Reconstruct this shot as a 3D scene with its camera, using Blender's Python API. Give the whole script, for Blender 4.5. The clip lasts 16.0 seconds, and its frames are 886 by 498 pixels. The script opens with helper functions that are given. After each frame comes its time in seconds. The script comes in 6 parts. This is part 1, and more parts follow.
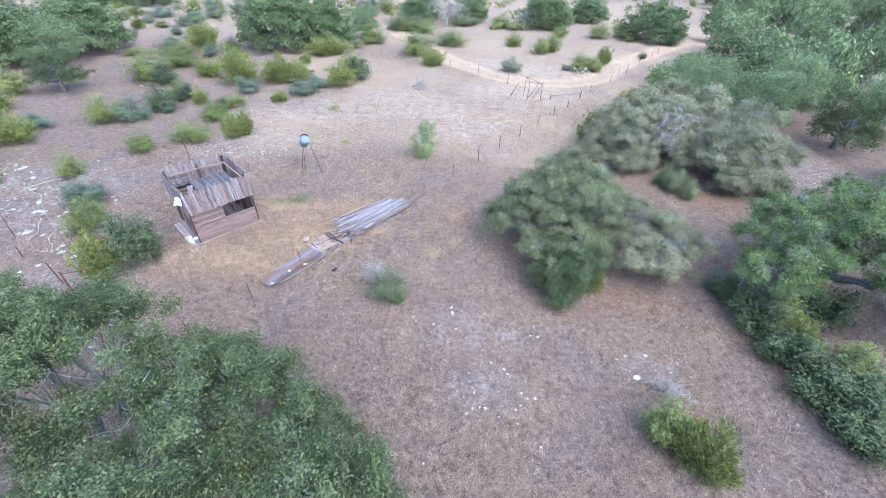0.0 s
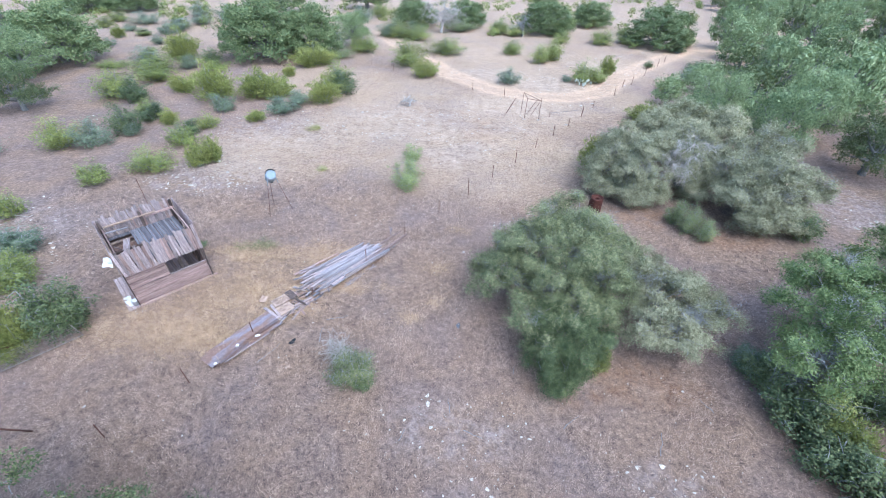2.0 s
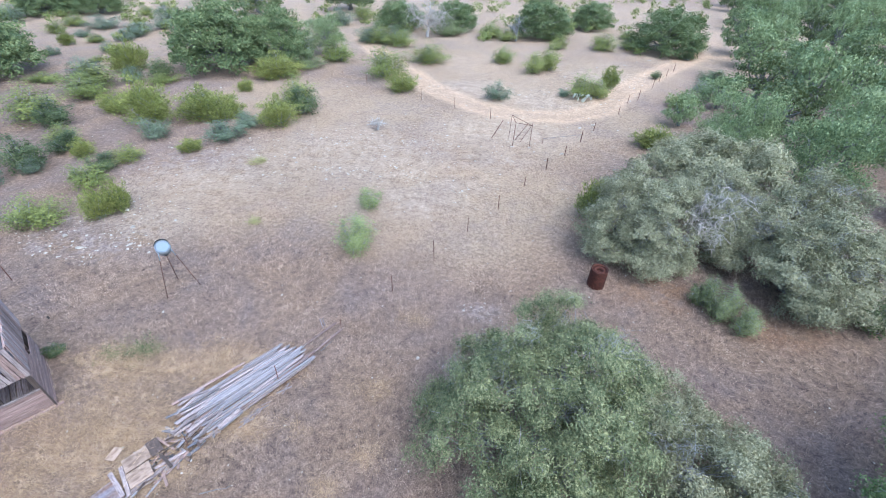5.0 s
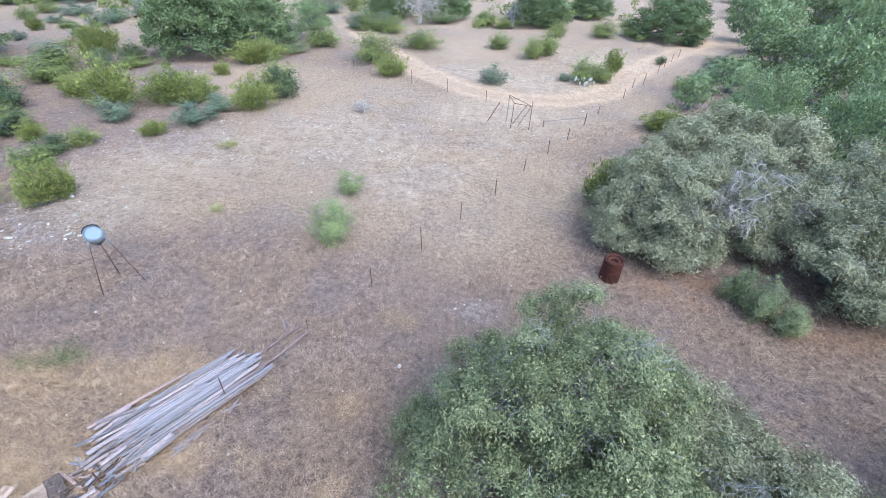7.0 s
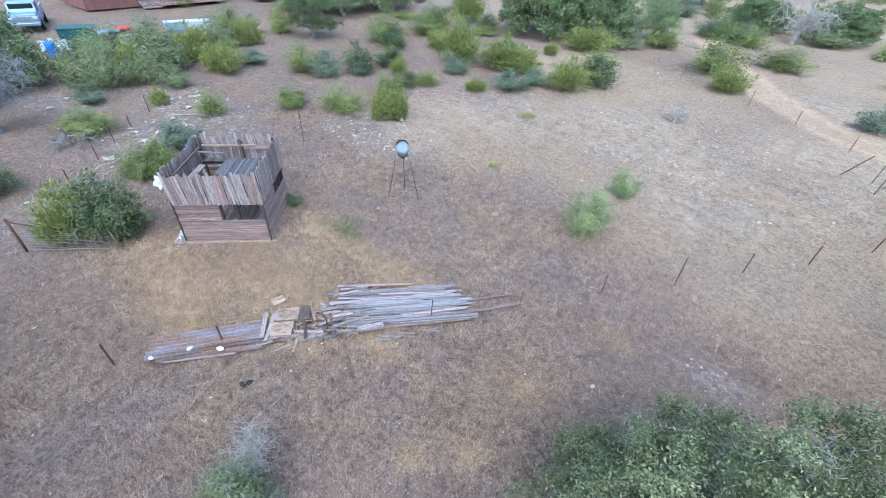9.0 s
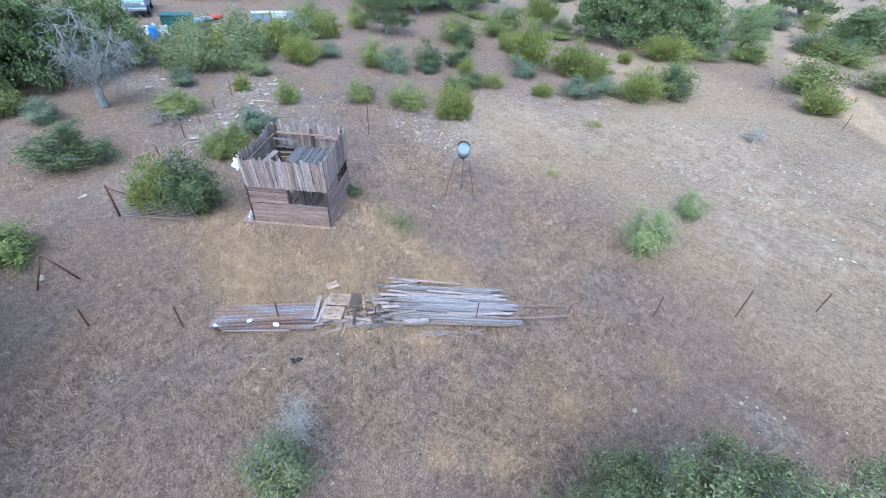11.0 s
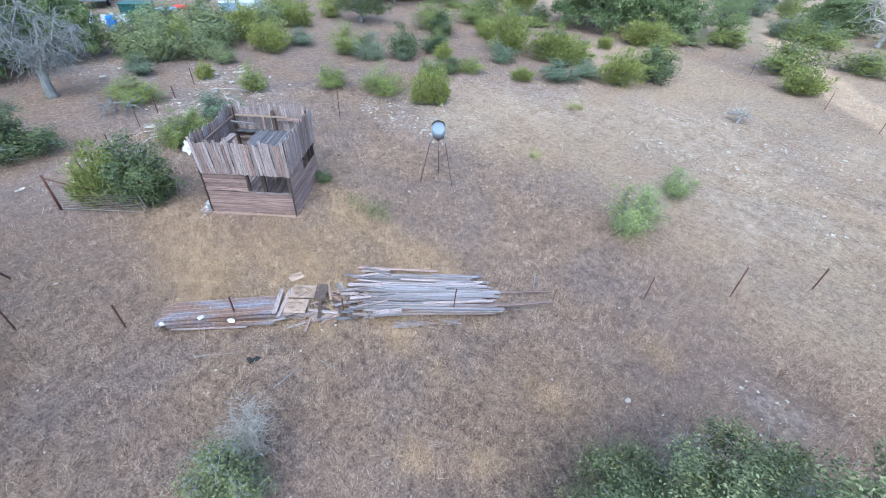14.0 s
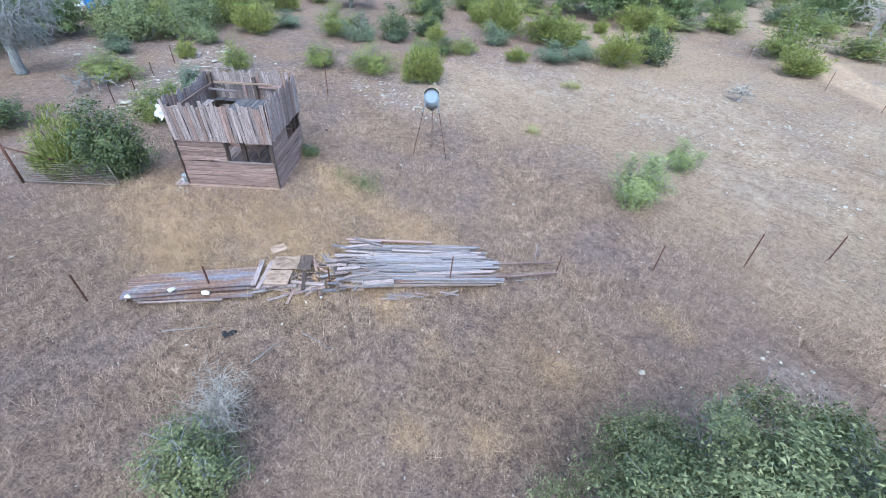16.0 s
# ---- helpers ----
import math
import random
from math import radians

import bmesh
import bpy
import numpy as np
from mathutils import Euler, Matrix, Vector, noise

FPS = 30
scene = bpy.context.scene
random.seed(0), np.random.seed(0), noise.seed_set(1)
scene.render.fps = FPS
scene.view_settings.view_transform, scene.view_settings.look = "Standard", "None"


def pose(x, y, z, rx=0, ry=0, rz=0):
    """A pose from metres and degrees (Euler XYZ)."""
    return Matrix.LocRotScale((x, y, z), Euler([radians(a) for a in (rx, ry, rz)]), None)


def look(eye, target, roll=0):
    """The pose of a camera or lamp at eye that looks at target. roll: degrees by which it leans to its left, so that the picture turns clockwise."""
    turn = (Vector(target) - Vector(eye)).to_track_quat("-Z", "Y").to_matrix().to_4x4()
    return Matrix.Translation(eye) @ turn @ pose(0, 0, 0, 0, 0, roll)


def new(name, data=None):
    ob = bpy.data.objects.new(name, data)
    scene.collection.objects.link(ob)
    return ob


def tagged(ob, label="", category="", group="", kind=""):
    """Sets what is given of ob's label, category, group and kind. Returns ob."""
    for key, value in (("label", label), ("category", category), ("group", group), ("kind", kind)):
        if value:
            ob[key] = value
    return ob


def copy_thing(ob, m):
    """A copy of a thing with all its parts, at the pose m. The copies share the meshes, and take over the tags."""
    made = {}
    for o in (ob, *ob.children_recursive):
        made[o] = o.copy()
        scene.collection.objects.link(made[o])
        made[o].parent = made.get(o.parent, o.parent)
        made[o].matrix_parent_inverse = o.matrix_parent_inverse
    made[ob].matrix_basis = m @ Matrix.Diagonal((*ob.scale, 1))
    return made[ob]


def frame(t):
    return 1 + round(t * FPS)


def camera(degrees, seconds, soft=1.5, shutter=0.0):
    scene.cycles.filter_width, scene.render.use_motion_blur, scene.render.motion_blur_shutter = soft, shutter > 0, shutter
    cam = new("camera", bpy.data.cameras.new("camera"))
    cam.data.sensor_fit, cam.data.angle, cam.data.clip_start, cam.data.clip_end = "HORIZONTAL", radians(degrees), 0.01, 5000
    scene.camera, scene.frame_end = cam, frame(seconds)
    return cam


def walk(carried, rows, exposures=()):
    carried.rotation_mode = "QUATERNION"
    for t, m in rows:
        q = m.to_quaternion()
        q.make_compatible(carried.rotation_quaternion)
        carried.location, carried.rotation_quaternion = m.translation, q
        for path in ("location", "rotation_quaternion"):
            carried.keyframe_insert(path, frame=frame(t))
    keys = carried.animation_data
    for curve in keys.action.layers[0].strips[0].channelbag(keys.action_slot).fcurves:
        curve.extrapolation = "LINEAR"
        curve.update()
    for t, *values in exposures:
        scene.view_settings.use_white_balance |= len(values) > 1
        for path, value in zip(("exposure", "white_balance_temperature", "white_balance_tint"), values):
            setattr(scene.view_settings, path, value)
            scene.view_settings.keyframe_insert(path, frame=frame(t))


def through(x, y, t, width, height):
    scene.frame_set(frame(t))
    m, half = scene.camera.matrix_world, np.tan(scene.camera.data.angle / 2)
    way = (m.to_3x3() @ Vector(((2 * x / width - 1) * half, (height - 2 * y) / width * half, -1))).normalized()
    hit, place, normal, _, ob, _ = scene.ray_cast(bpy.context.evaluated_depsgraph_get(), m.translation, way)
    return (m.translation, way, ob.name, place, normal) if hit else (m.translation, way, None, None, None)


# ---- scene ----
cam = camera(93, 16.0, soft=0.75)
# seconds, eye, yaw to the left, pitch, roll
PATH = [
    (0, 0.697, 0.904, 10.160, 4.15, -36.48, 0.59),
    (0.5, 0.747, 1.403, 10.258, 4.3, -36.54, 0.44),
    (1, 0.867, 2.141, 10.334, 4.32, -36.46, 0.45),
    (1.5, 1.035, 3.087, 10.450, 4.34, -36.53, 0.43),
    (2, 1.254, 4.262, 10.509, 4.51, -36.6, 0.27),
    (2.5, 1.487, 5.466, 10.524, 4.7, -36.57, 0.14),
    (3, 1.751, 6.847, 10.703, 4.62, -36.84, 0.47),
    (3.5, 2.046, 7.867, 10.718, 4.59, -36.89, 0.42),
    (4, 2.217, 8.717, 10.748, 4.77, -36.89, 0.23),
    (6.5, 2.585, 11.529, 8.929, 4.02, -36.73, 0.09),
    (7, 2.563, 11.748, 8.615, 3.93, -36.76, 0.25),
    (7.5, 2.578, 11.916, 8.401, 3.96, -36.85, 0.25),
    (8, 2.640, 11.969, 8.216, 12.86, -36.81, 0.38),
    (8.5, 2.405, 11.911, 8.026, 20.26, -36.89, 1.57),
    (9, 2.301, 11.874, 7.858, 42.51, -37.33, 2.51),
    (9.5, 2.065, 11.692, 7.917, 50.76, -37.82, 3.63),
    (12, 2.368, 11.816, 7.992, 50.35, -37.82, 3.51),
    (12.5, 2.347, 11.899, 7.825, 50.04, -37.87, 3.45),
    (13, 2.240, 12.062, 7.649, 48.84, -37.91, 3.37),
    (13.5, 2.129, 12.178, 7.414, 48.3, -37.88, 3.33),
    (14, 2.088, 12.316, 7.156, 48.26, -37.88, 3.32),
    (14.5, 2.127, 12.361, 6.833, 48.05, -37.74, 3.48),
    (15, 2.009, 12.450, 6.523, 47.71, -37.7, 3.58),
    (15.5, 1.823, 12.500, 6.326, 47.09, -37.67, 3.56),
    (16, 1.970, 12.421, 6.102, 47.1, -37.8, 3.59),
]
walk(cam, [(t, pose(x, y, z, 0, 0, yaw) @ pose(0, 0, 0, 90 + pitch) @ pose(0, 0, 0, 0, 0, roll)) for t, x, y, z, yaw, pitch, roll in PATH],
     exposures=[(0.0, 1.71, 4960, 1), (2.0, 1.67, 5000, 1), (3.5, 1.55, 5060, 0), (7.5, 1.54, 5070, -1), (9.5, 1.41, 4920, -6), (16.0, 1.47, 5070, -5)])

# ---- light: a bright, evenly veiled evening sky ----
world = bpy.data.worlds.new("sky")
scene.world = world
world.use_nodes = True
wn = world.node_tree
sky = wn.nodes.new("ShaderNodeTexSky")
sky.sky_type, sky.sun_disc = "NISHITA", False
sky.sun_elevation, sky.sun_rotation = radians(58), radians(137)
sky.air_density, sky.dust_density, sky.ozone_density = 1.0, 3.0, 1.0
wn.links.new(sky.outputs[0], wn.nodes["Background"].inputs[0])
wn.nodes["Background"].inputs[1].default_value = 0.15
sun = new("sun", bpy.data.lights.new("sun", "SUN"))
sun.data.energy, sun.data.angle, sun.data.color = 0.8, radians(70), (1.0, 0.95, 0.88)
sun.matrix_world = look((15, -16, 35), (0, 0, 0))


# ---- materials ----
class Mat:
    """A small node builder."""

    def __init__(self, name, rough=0.8, metal=0.0):
        self.m = bpy.data.materials.new(name)
        self.m.use_nodes = True
        self.t = self.m.node_tree
        self.b = self.t.nodes["Principled BSDF"]
        self.b.inputs["Roughness"].default_value = rough
        self.b.inputs["Metallic"].default_value = metal
        self.b.inputs["Specular IOR Level"].default_value = 0.3

    def n(self, kind, **ins):
        node = self.t.nodes.new(kind)
        for k, v in ins.items():
            self.put(node.inputs[k.replace("_", " ")], v)
        return node

    def put(self, socket, v):
        if isinstance(v, bpy.types.NodeSocket):
            self.t.links.new(v, socket)
        else:
            socket.default_value = v

    def coords(self, scale=(1, 1, 1), world_space=False, rot=(0, 0, 0)):
        src = self.n("ShaderNodeNewGeometry").outputs["Position"] if world_space else self.n("ShaderNodeTexCoord").outputs["Object"]
        mp = self.n("ShaderNodeMapping", Vector=src)
        mp.inputs["Scale"].default_value = scale
        mp.inputs["Rotation"].default_value = rot
        return mp.outputs[0]

    def noise(self, vec, scale, detail=4.0, rough=0.55, distort=0.0):
        return self.n("ShaderNodeTexNoise", Vector=vec, Scale=scale, Detail=detail, Roughness=rough, Distortion=distort).outputs["Fac"]

    def ramp(self, fac, *stops):
        r = self.n("ShaderNodeValToRGB", Fac=fac)
        els = r.color_ramp.elements
        for i, (p, c) in enumerate(stops):
            e = els[i] if i < 2 else els.new(p)
            e.position, e.color = p, c if isinstance(c, tuple) else (c, c, c, 1)
        return r.outputs["Color"]

    def mix(self, fac, a, b, mode="MIX"):
        x = self.t.nodes.new("ShaderNodeMix")
        x.data_type, x.blend_type = "RGBA", mode
        self.put(x.inputs[0], fac)
        self.put(x.inputs[6], a)
        self.put(x.inputs[7], b)
        return x.outputs[2]

    def math(self, op, a, b=0.0):
        x = self.t.nodes.new("ShaderNodeMath")
        x.operation = op
        self.put(x.inputs[0], a)
        self.put(x.inputs[1], b)
        return x.outputs[0]

    def attr(self, name):
        a = self.t.nodes.new("ShaderNodeAttribute")
        a.attribute_name = name
        return a.outputs["Fac"]

    def bump(self, height, strength=0.4, dist=0.02):
        bp = self.n("ShaderNodeBump", Height=height, Strength=strength, Distance=dist)
        self.t.links.new(bp.outputs[0], self.b.inputs["Normal"])

    def color(self, c):
        self.put(self.b.inputs["Base Color"], c)
        return self


def leaf_material(name, dark, mid, light, through=0.14):
    m = Mat(name, 0.55)
    m.b.inputs["Specular IOR Level"].default_value = 0.2
    rnd = m.n("ShaderNodeNewGeometry").outputs["Random Per Island"]
    big = m.noise(m.coords(world_space=True), 0.9, 3)
    ob = m.n("ShaderNodeObjectInfo").outputs["Random"]
    lump = m.noise(m.coords(world_space=True), 6.5, 3.0)
    f = m.math("ADD", m.math("ADD", m.math("MULTIPLY", rnd, 0.38), 0.2), m.math("MULTIPLY", big, 0.35))
    f = m.math("ADD", f, m.math("SUBTRACT", m.math("MULTIPLY", lump, 1.5), 0.74))
    f = m.math("ADD", f, m.math("MULTIPLY", ob, 0.16))
    c = m.ramp(f, (0.22, dark), (0.95, light), (0.58, mid))
    m.color(c)
    tr = m.n("ShaderNodeBsdfTranslucent", Color=m.mix(0.5, c, (0.25, 0.3, 0.05, 1)))
    ms = m.n("ShaderNodeMixShader", Fac=through)
    m.t.links.new(m.b.outputs[0], ms.inputs[1])
    m.t.links.new(tr.outputs[0], ms.inputs[2])
    m.t.links.new(ms.outputs[0], m.t.nodes["Material Output"].inputs[0])
    return m.m


OAK = leaf_material("oak_leaf", (0.055, 0.065, 0.033, 1), (0.175, 0.185, 0.090, 1), (0.406, 0.393, 0.202, 1))
OAK_WOOD = leaf_material("wood_oak_leaf", (0.057, 0.082, 0.040, 1), (0.174, 0.217, 0.100, 1), (0.352, 0.390, 0.194, 1))
OAK_LONE = leaf_material("lone_oak_leaf", (0.040, 0.058, 0.025, 1), (0.110, 0.142, 0.062, 1), (0.231, 0.258, 0.113, 1))
OAK_PALE = leaf_material("oak_leaf_pale", (0.085, 0.087, 0.051, 1), (0.235, 0.221, 0.133, 1), (0.411, 0.375, 0.235, 1))
OAK_DEEP = leaf_material("oak_leaf_deep", (0.026, 0.040, 0.018, 1), (0.080, 0.100, 0.045, 1), (0.193, 0.208, 0.089, 1))
OAK_FRESH = leaf_material("oak_leaf_fresh", (0.040, 0.064, 0.022, 1), (0.120, 0.156, 0.056, 1), (0.268, 0.306, 0.121, 1))
JUNIPER = leaf_material("juniper_leaf", (0.064, 0.082, 0.025, 1), (0.189, 0.201, 0.057, 1), (0.382, 0.372, 0.114, 1))
SHRUB = leaf_material("shrub_leaf", (0.062, 0.079, 0.026, 1), (0.174, 0.195, 0.056, 1), (0.351, 0.351, 0.111, 1))
OLIVE = leaf_material("olive_leaf", (0.07, 0.085, 0.038, 1), (0.18, 0.2, 0.09, 1), (0.33, 0.34, 0.165, 1))
DUSKY = leaf_material("dusky_olive_leaf", (0.05, 0.06, 0.028, 1), (0.135, 0.147, 0.066, 1), (0.26, 0.262, 0.125, 1))
SAGE = leaf_material("sage_leaf", (0.055, 0.078, 0.05, 1), (0.13, 0.16, 0.10, 1), (0.25, 0.275, 0.18, 1))
PALE = leaf_material("pale_yellow_green_leaf", (0.12, 0.14, 0.05, 1), (0.255, 0.285, 0.11, 1), (0.42, 0.44, 0.2, 1))
GOLD = leaf_material("yellow_weed", (0.19, 0.165, 0.06, 1), (0.31, 0.275, 0.11, 1), (0.44, 0.395, 0.18, 1))


def bark_material(name, a, b):
    m = Mat(name, 0.9)
    v = m.coords((6, 6, 1.4), True)
    f = m.noise(v, 3.0, 6, 0.65)
    m.color(m.ramp(f, (0.3, a), (0.72, b)))
    m.bump(f, 0.5, 0.02)
    return m.m


BARK = bark_material("oak_bark", (0.09, 0.08, 0.072, 1), (0.27, 0.255, 0.24, 1))
TWIG = bark_material("grey_twig", (0.17, 0.16, 0.155, 1), (0.40, 0.385, 0.375, 1))
DRIFT = bark_material("sun_bleached_wood", (0.273, 0.235, 0.209, 1), (0.609, 0.540, 0.484, 1))
DEAD = bark_material("dead_wood", (0.15, 0.14, 0.135, 1), (0.34, 0.325, 0.315, 1))


def wood_material(name, dark, mid, light, axis_scale=(1.6, 9, 9)):
    """Weathered board: grain runs along the board's own x."""
    m = Mat(name, 0.85)
    info = m.n("ShaderNodeObjectInfo").outputs["Random"]
    src = m.n("ShaderNodeTexCoord").outputs["Object"]
    shift = m.n("ShaderNodeVectorMath")
    shift.operation = "ADD"
    m.put(shift.inputs[0], src)
    comb = m.n("ShaderNodeCombineXYZ", X=m.math("MULTIPLY", info, 37.0), Y=m.math("MULTIPLY", info, 11.0))
    m.put(shift.inputs[1], comb.outputs[0])
    mp = m.n("ShaderNodeMapping", Vector=shift.outputs[0])
    mp.inputs["Scale"].default_value = axis_scale
    grain = m.noise(mp.outputs[0], 1.6, 6, 0.65, 0.3)
    mp2 = m.n("ShaderNodeMapping", Vector=shift.outputs[0])
    mp2.inputs["Scale"].default_value = (1.3, 2.5, 2.5)
    stain = m.noise(mp2.outputs[0], 1.5, 3)
    c = m.ramp(grain, (0.33, dark), (0.68, light), (0.5, mid))
    c = m.mix(m.math("MULTIPLY", m.ramp(stain, (0.44, 0.0), (0.7, 1.0)), 0.4), c, dark)
    tone = m.ramp(info, (0.0, 0.58), (1.0, 1.18))
    c = m.mix(1.0, c, tone, "MULTIPLY")
    m.color(c)
    m.bump(grain, 0.5, 0.006)
    return m.m


WOOD_GREY = wood_material("weathered_grey_board", (0.092, 0.066, 0.062, 1), (0.338, 0.257, 0.243, 1), (0.624, 0.515, 0.495, 1))
WOOD_BROWN = wood_material("weathered_brown_plank", (0.099, 0.063, 0.055, 1), (0.325, 0.212, 0.182, 1), (0.550, 0.395, 0.347, 1))
WOOD_SILVER = wood_material("silvered_lumber", (0.075, 0.063, 0.065, 1), (0.305, 0.263, 0.270, 1), (0.546, 0.483, 0.488, 1))
WOOD_TAN = wood_material("bleached_plywood", (0.202, 0.130, 0.095, 1), (0.403, 0.280, 0.209, 1), (0.560, 0.405, 0.315, 1), (3, 6, 6))
WOOD_SLATE = wood_material("slate_grey_deck_board", (0.05, 0.045, 0.051, 1), (0.15, 0.137, 0.15, 1), (0.26, 0.24, 0.258, 1))
WOOD_DARK = wood_material("dark_post_wood", (0.05, 0.034, 0.028, 1), (0.09, 0.062, 0.052, 1), (0.15, 0.11, 0.095, 1))


def rust_material(name, a, b, c, rough=0.85):
    m = Mat(name, rough, 0.15)
    v = m.coords()
    f = m.noise(v, 9.0, 6, 0.7)
    g = m.noise(v, 2.2, 3)
    col = m.ramp(f, (0.3, a), (0.75, c), (0.52, b))
    m.color(m.mix(m.ramp(g, (0.4, 0.0), (0.7, 0.6)), col, a))
    m.bump(f, 0.35, 0.006)
    return m.m


RUST = rust_material("rust", (0.035, 0.012, 0.009, 1), (0.075, 0.024, 0.015, 1), (0.13, 0.045, 0.028, 1))
RUST_POST = rust_material("rusty_steel", (0.075, 0.038, 0.028, 1), (0.15, 0.07, 0.05, 1), (0.25, 0.135, 0.1, 1))


def sheet_material():
    m = Mat("rusty_galvanised_sheet", 0.55, 0.25)
    v = m.coords((0.8, 2.6, 1))
    f = m.noise(v, 1.2, 3, 0.5, 0.3)
    g = m.noise(m.coords(), 16.0, 4, 0.6)
    zinc = m.ramp(g, (0.3, (0.17, 0.148, 0.165, 1)), (0.7, (0.3, 0.268, 0.295, 1)))
    rust = m.ramp(g, (0.3, (0.15, 0.086, 0.064, 1)), (0.7, (0.29, 0.182, 0.137, 1)))
    m.color(m.mix(m.ramp(f, (0.38, 0.05), (0.56, 1.0)), zinc, rust))
    m.bump(g, 0.2, 0.003)
    return m.m


SHEET = sheet_material()


def plain_material(name, col, rough=0.6, metal=0.0, vary=0.25, scale=8.0):
    m = Mat(name, rough, metal)
    f = m.noise(m.coords(), scale, 5, 0.6)
    lo = tuple(c * (1 - vary) for c in col[:3]) + (1,)
    hi = tuple(min(1, c * (1 + vary)) for c in col[:3]) + (1,)
    m.color(m.ramp(f, (0.3, lo), (0.7, hi)))
    m.bump(f, 0.15, 0.004)
    return m.m


ZINC = plain_material("galvanised_steel", (0.34, 0.37, 0.41), 0.38, 0.7, 0.15, 12)
# Galvanised feeder lid: the sky's reflection is put into its matt blue-grey colour.
LID = plain_material("sky_tinted_lid", (0.22, 0.25, 0.295), 0.75, 0.0, 0.08, 5)
BLACKENED = plain_material("blackened_rim", (0.03, 0.027, 0.026), 0.7)
CLOTH = plain_material("white_cloth", (0.6, 0.6, 0.62), 0.9, 0, 0.08)
WHITE = plain_material("white_plastic", (0.55, 0.56, 0.59), 0.5, 0, 0.06)
BLUE = plain_material("blue_plastic", (0.04, 0.16, 0.50), 0.45)
GREEN_BOX = plain_material("dark_green_paint", (0.03, 0.09, 0.085), 0.5)
RED = plain_material("red_plastic", (0.55, 0.06, 0.05), 0.45)
PAINT = plain_material("pale_blue_car_paint", (0.28, 0.36, 0.48), 0.3, 0.3, 0.05)
GLASS_DARK = plain_material("dark_glass", (0.02, 0.025, 0.03), 0.12, 0, 0.1)
TYRE = plain_material("tyre_rubber", (0.02, 0.02, 0.02), 0.85)
WALL_RED = plain_material("red_brown_siding", (0.22, 0.10, 0.085), 0.85, 0, 0.2, 3)
ROOF_DARK = plain_material("dark_shingle_roof", (0.05, 0.055, 0.075), 0.85, 0, 0.3, 9)
SCRAP = plain_material("dull_scrap_metal", (0.13, 0.13, 0.15), 0.6, 0.3, 0.5, 20)
CHAR = plain_material("charred_lump", (0.03, 0.028, 0.028), 0.95)
WIRE_PALE = rust_material("pale_rusty_wire", (0.2, 0.16, 0.14, 1), (0.3, 0.25, 0.225, 1), (0.4, 0.35, 0.32, 1))
CHALK = plain_material("white_chalky_stone", (0.64, 0.585, 0.53), 0.9, 0, 0.2, 14)
CACTUS = plain_material("prickly_pear_pad", (0.42, 0.42, 0.35), 0.7, 0, 0.25, 14)


def stone_material():
    m = Mat("limestone", 0.9)
    v = m.coords(world_space=True)
    f = m.noise(v, 7.0, 6, 0.65)
    rnd = m.n("ShaderNodeNewGeometry").outputs["Random Per Island"]
    c = m.ramp(f, (0.3, (0.20, 0.17, 0.142, 1)), (0.65, (0.42, 0.365, 0.305, 1)))
    m.color(m.mix(1.0, c, m.ramp(rnd, (0.0, 0.72), (1.0, 1.25)), "MULTIPLY"))
    m.bump(f, 0.5, 0.02)
    return m.m


STONE = stone_material()
PEBBLE = plain_material("white_limestone_chip", (0.50, 0.44, 0.37), 0.9, 0, 0.4, 22)


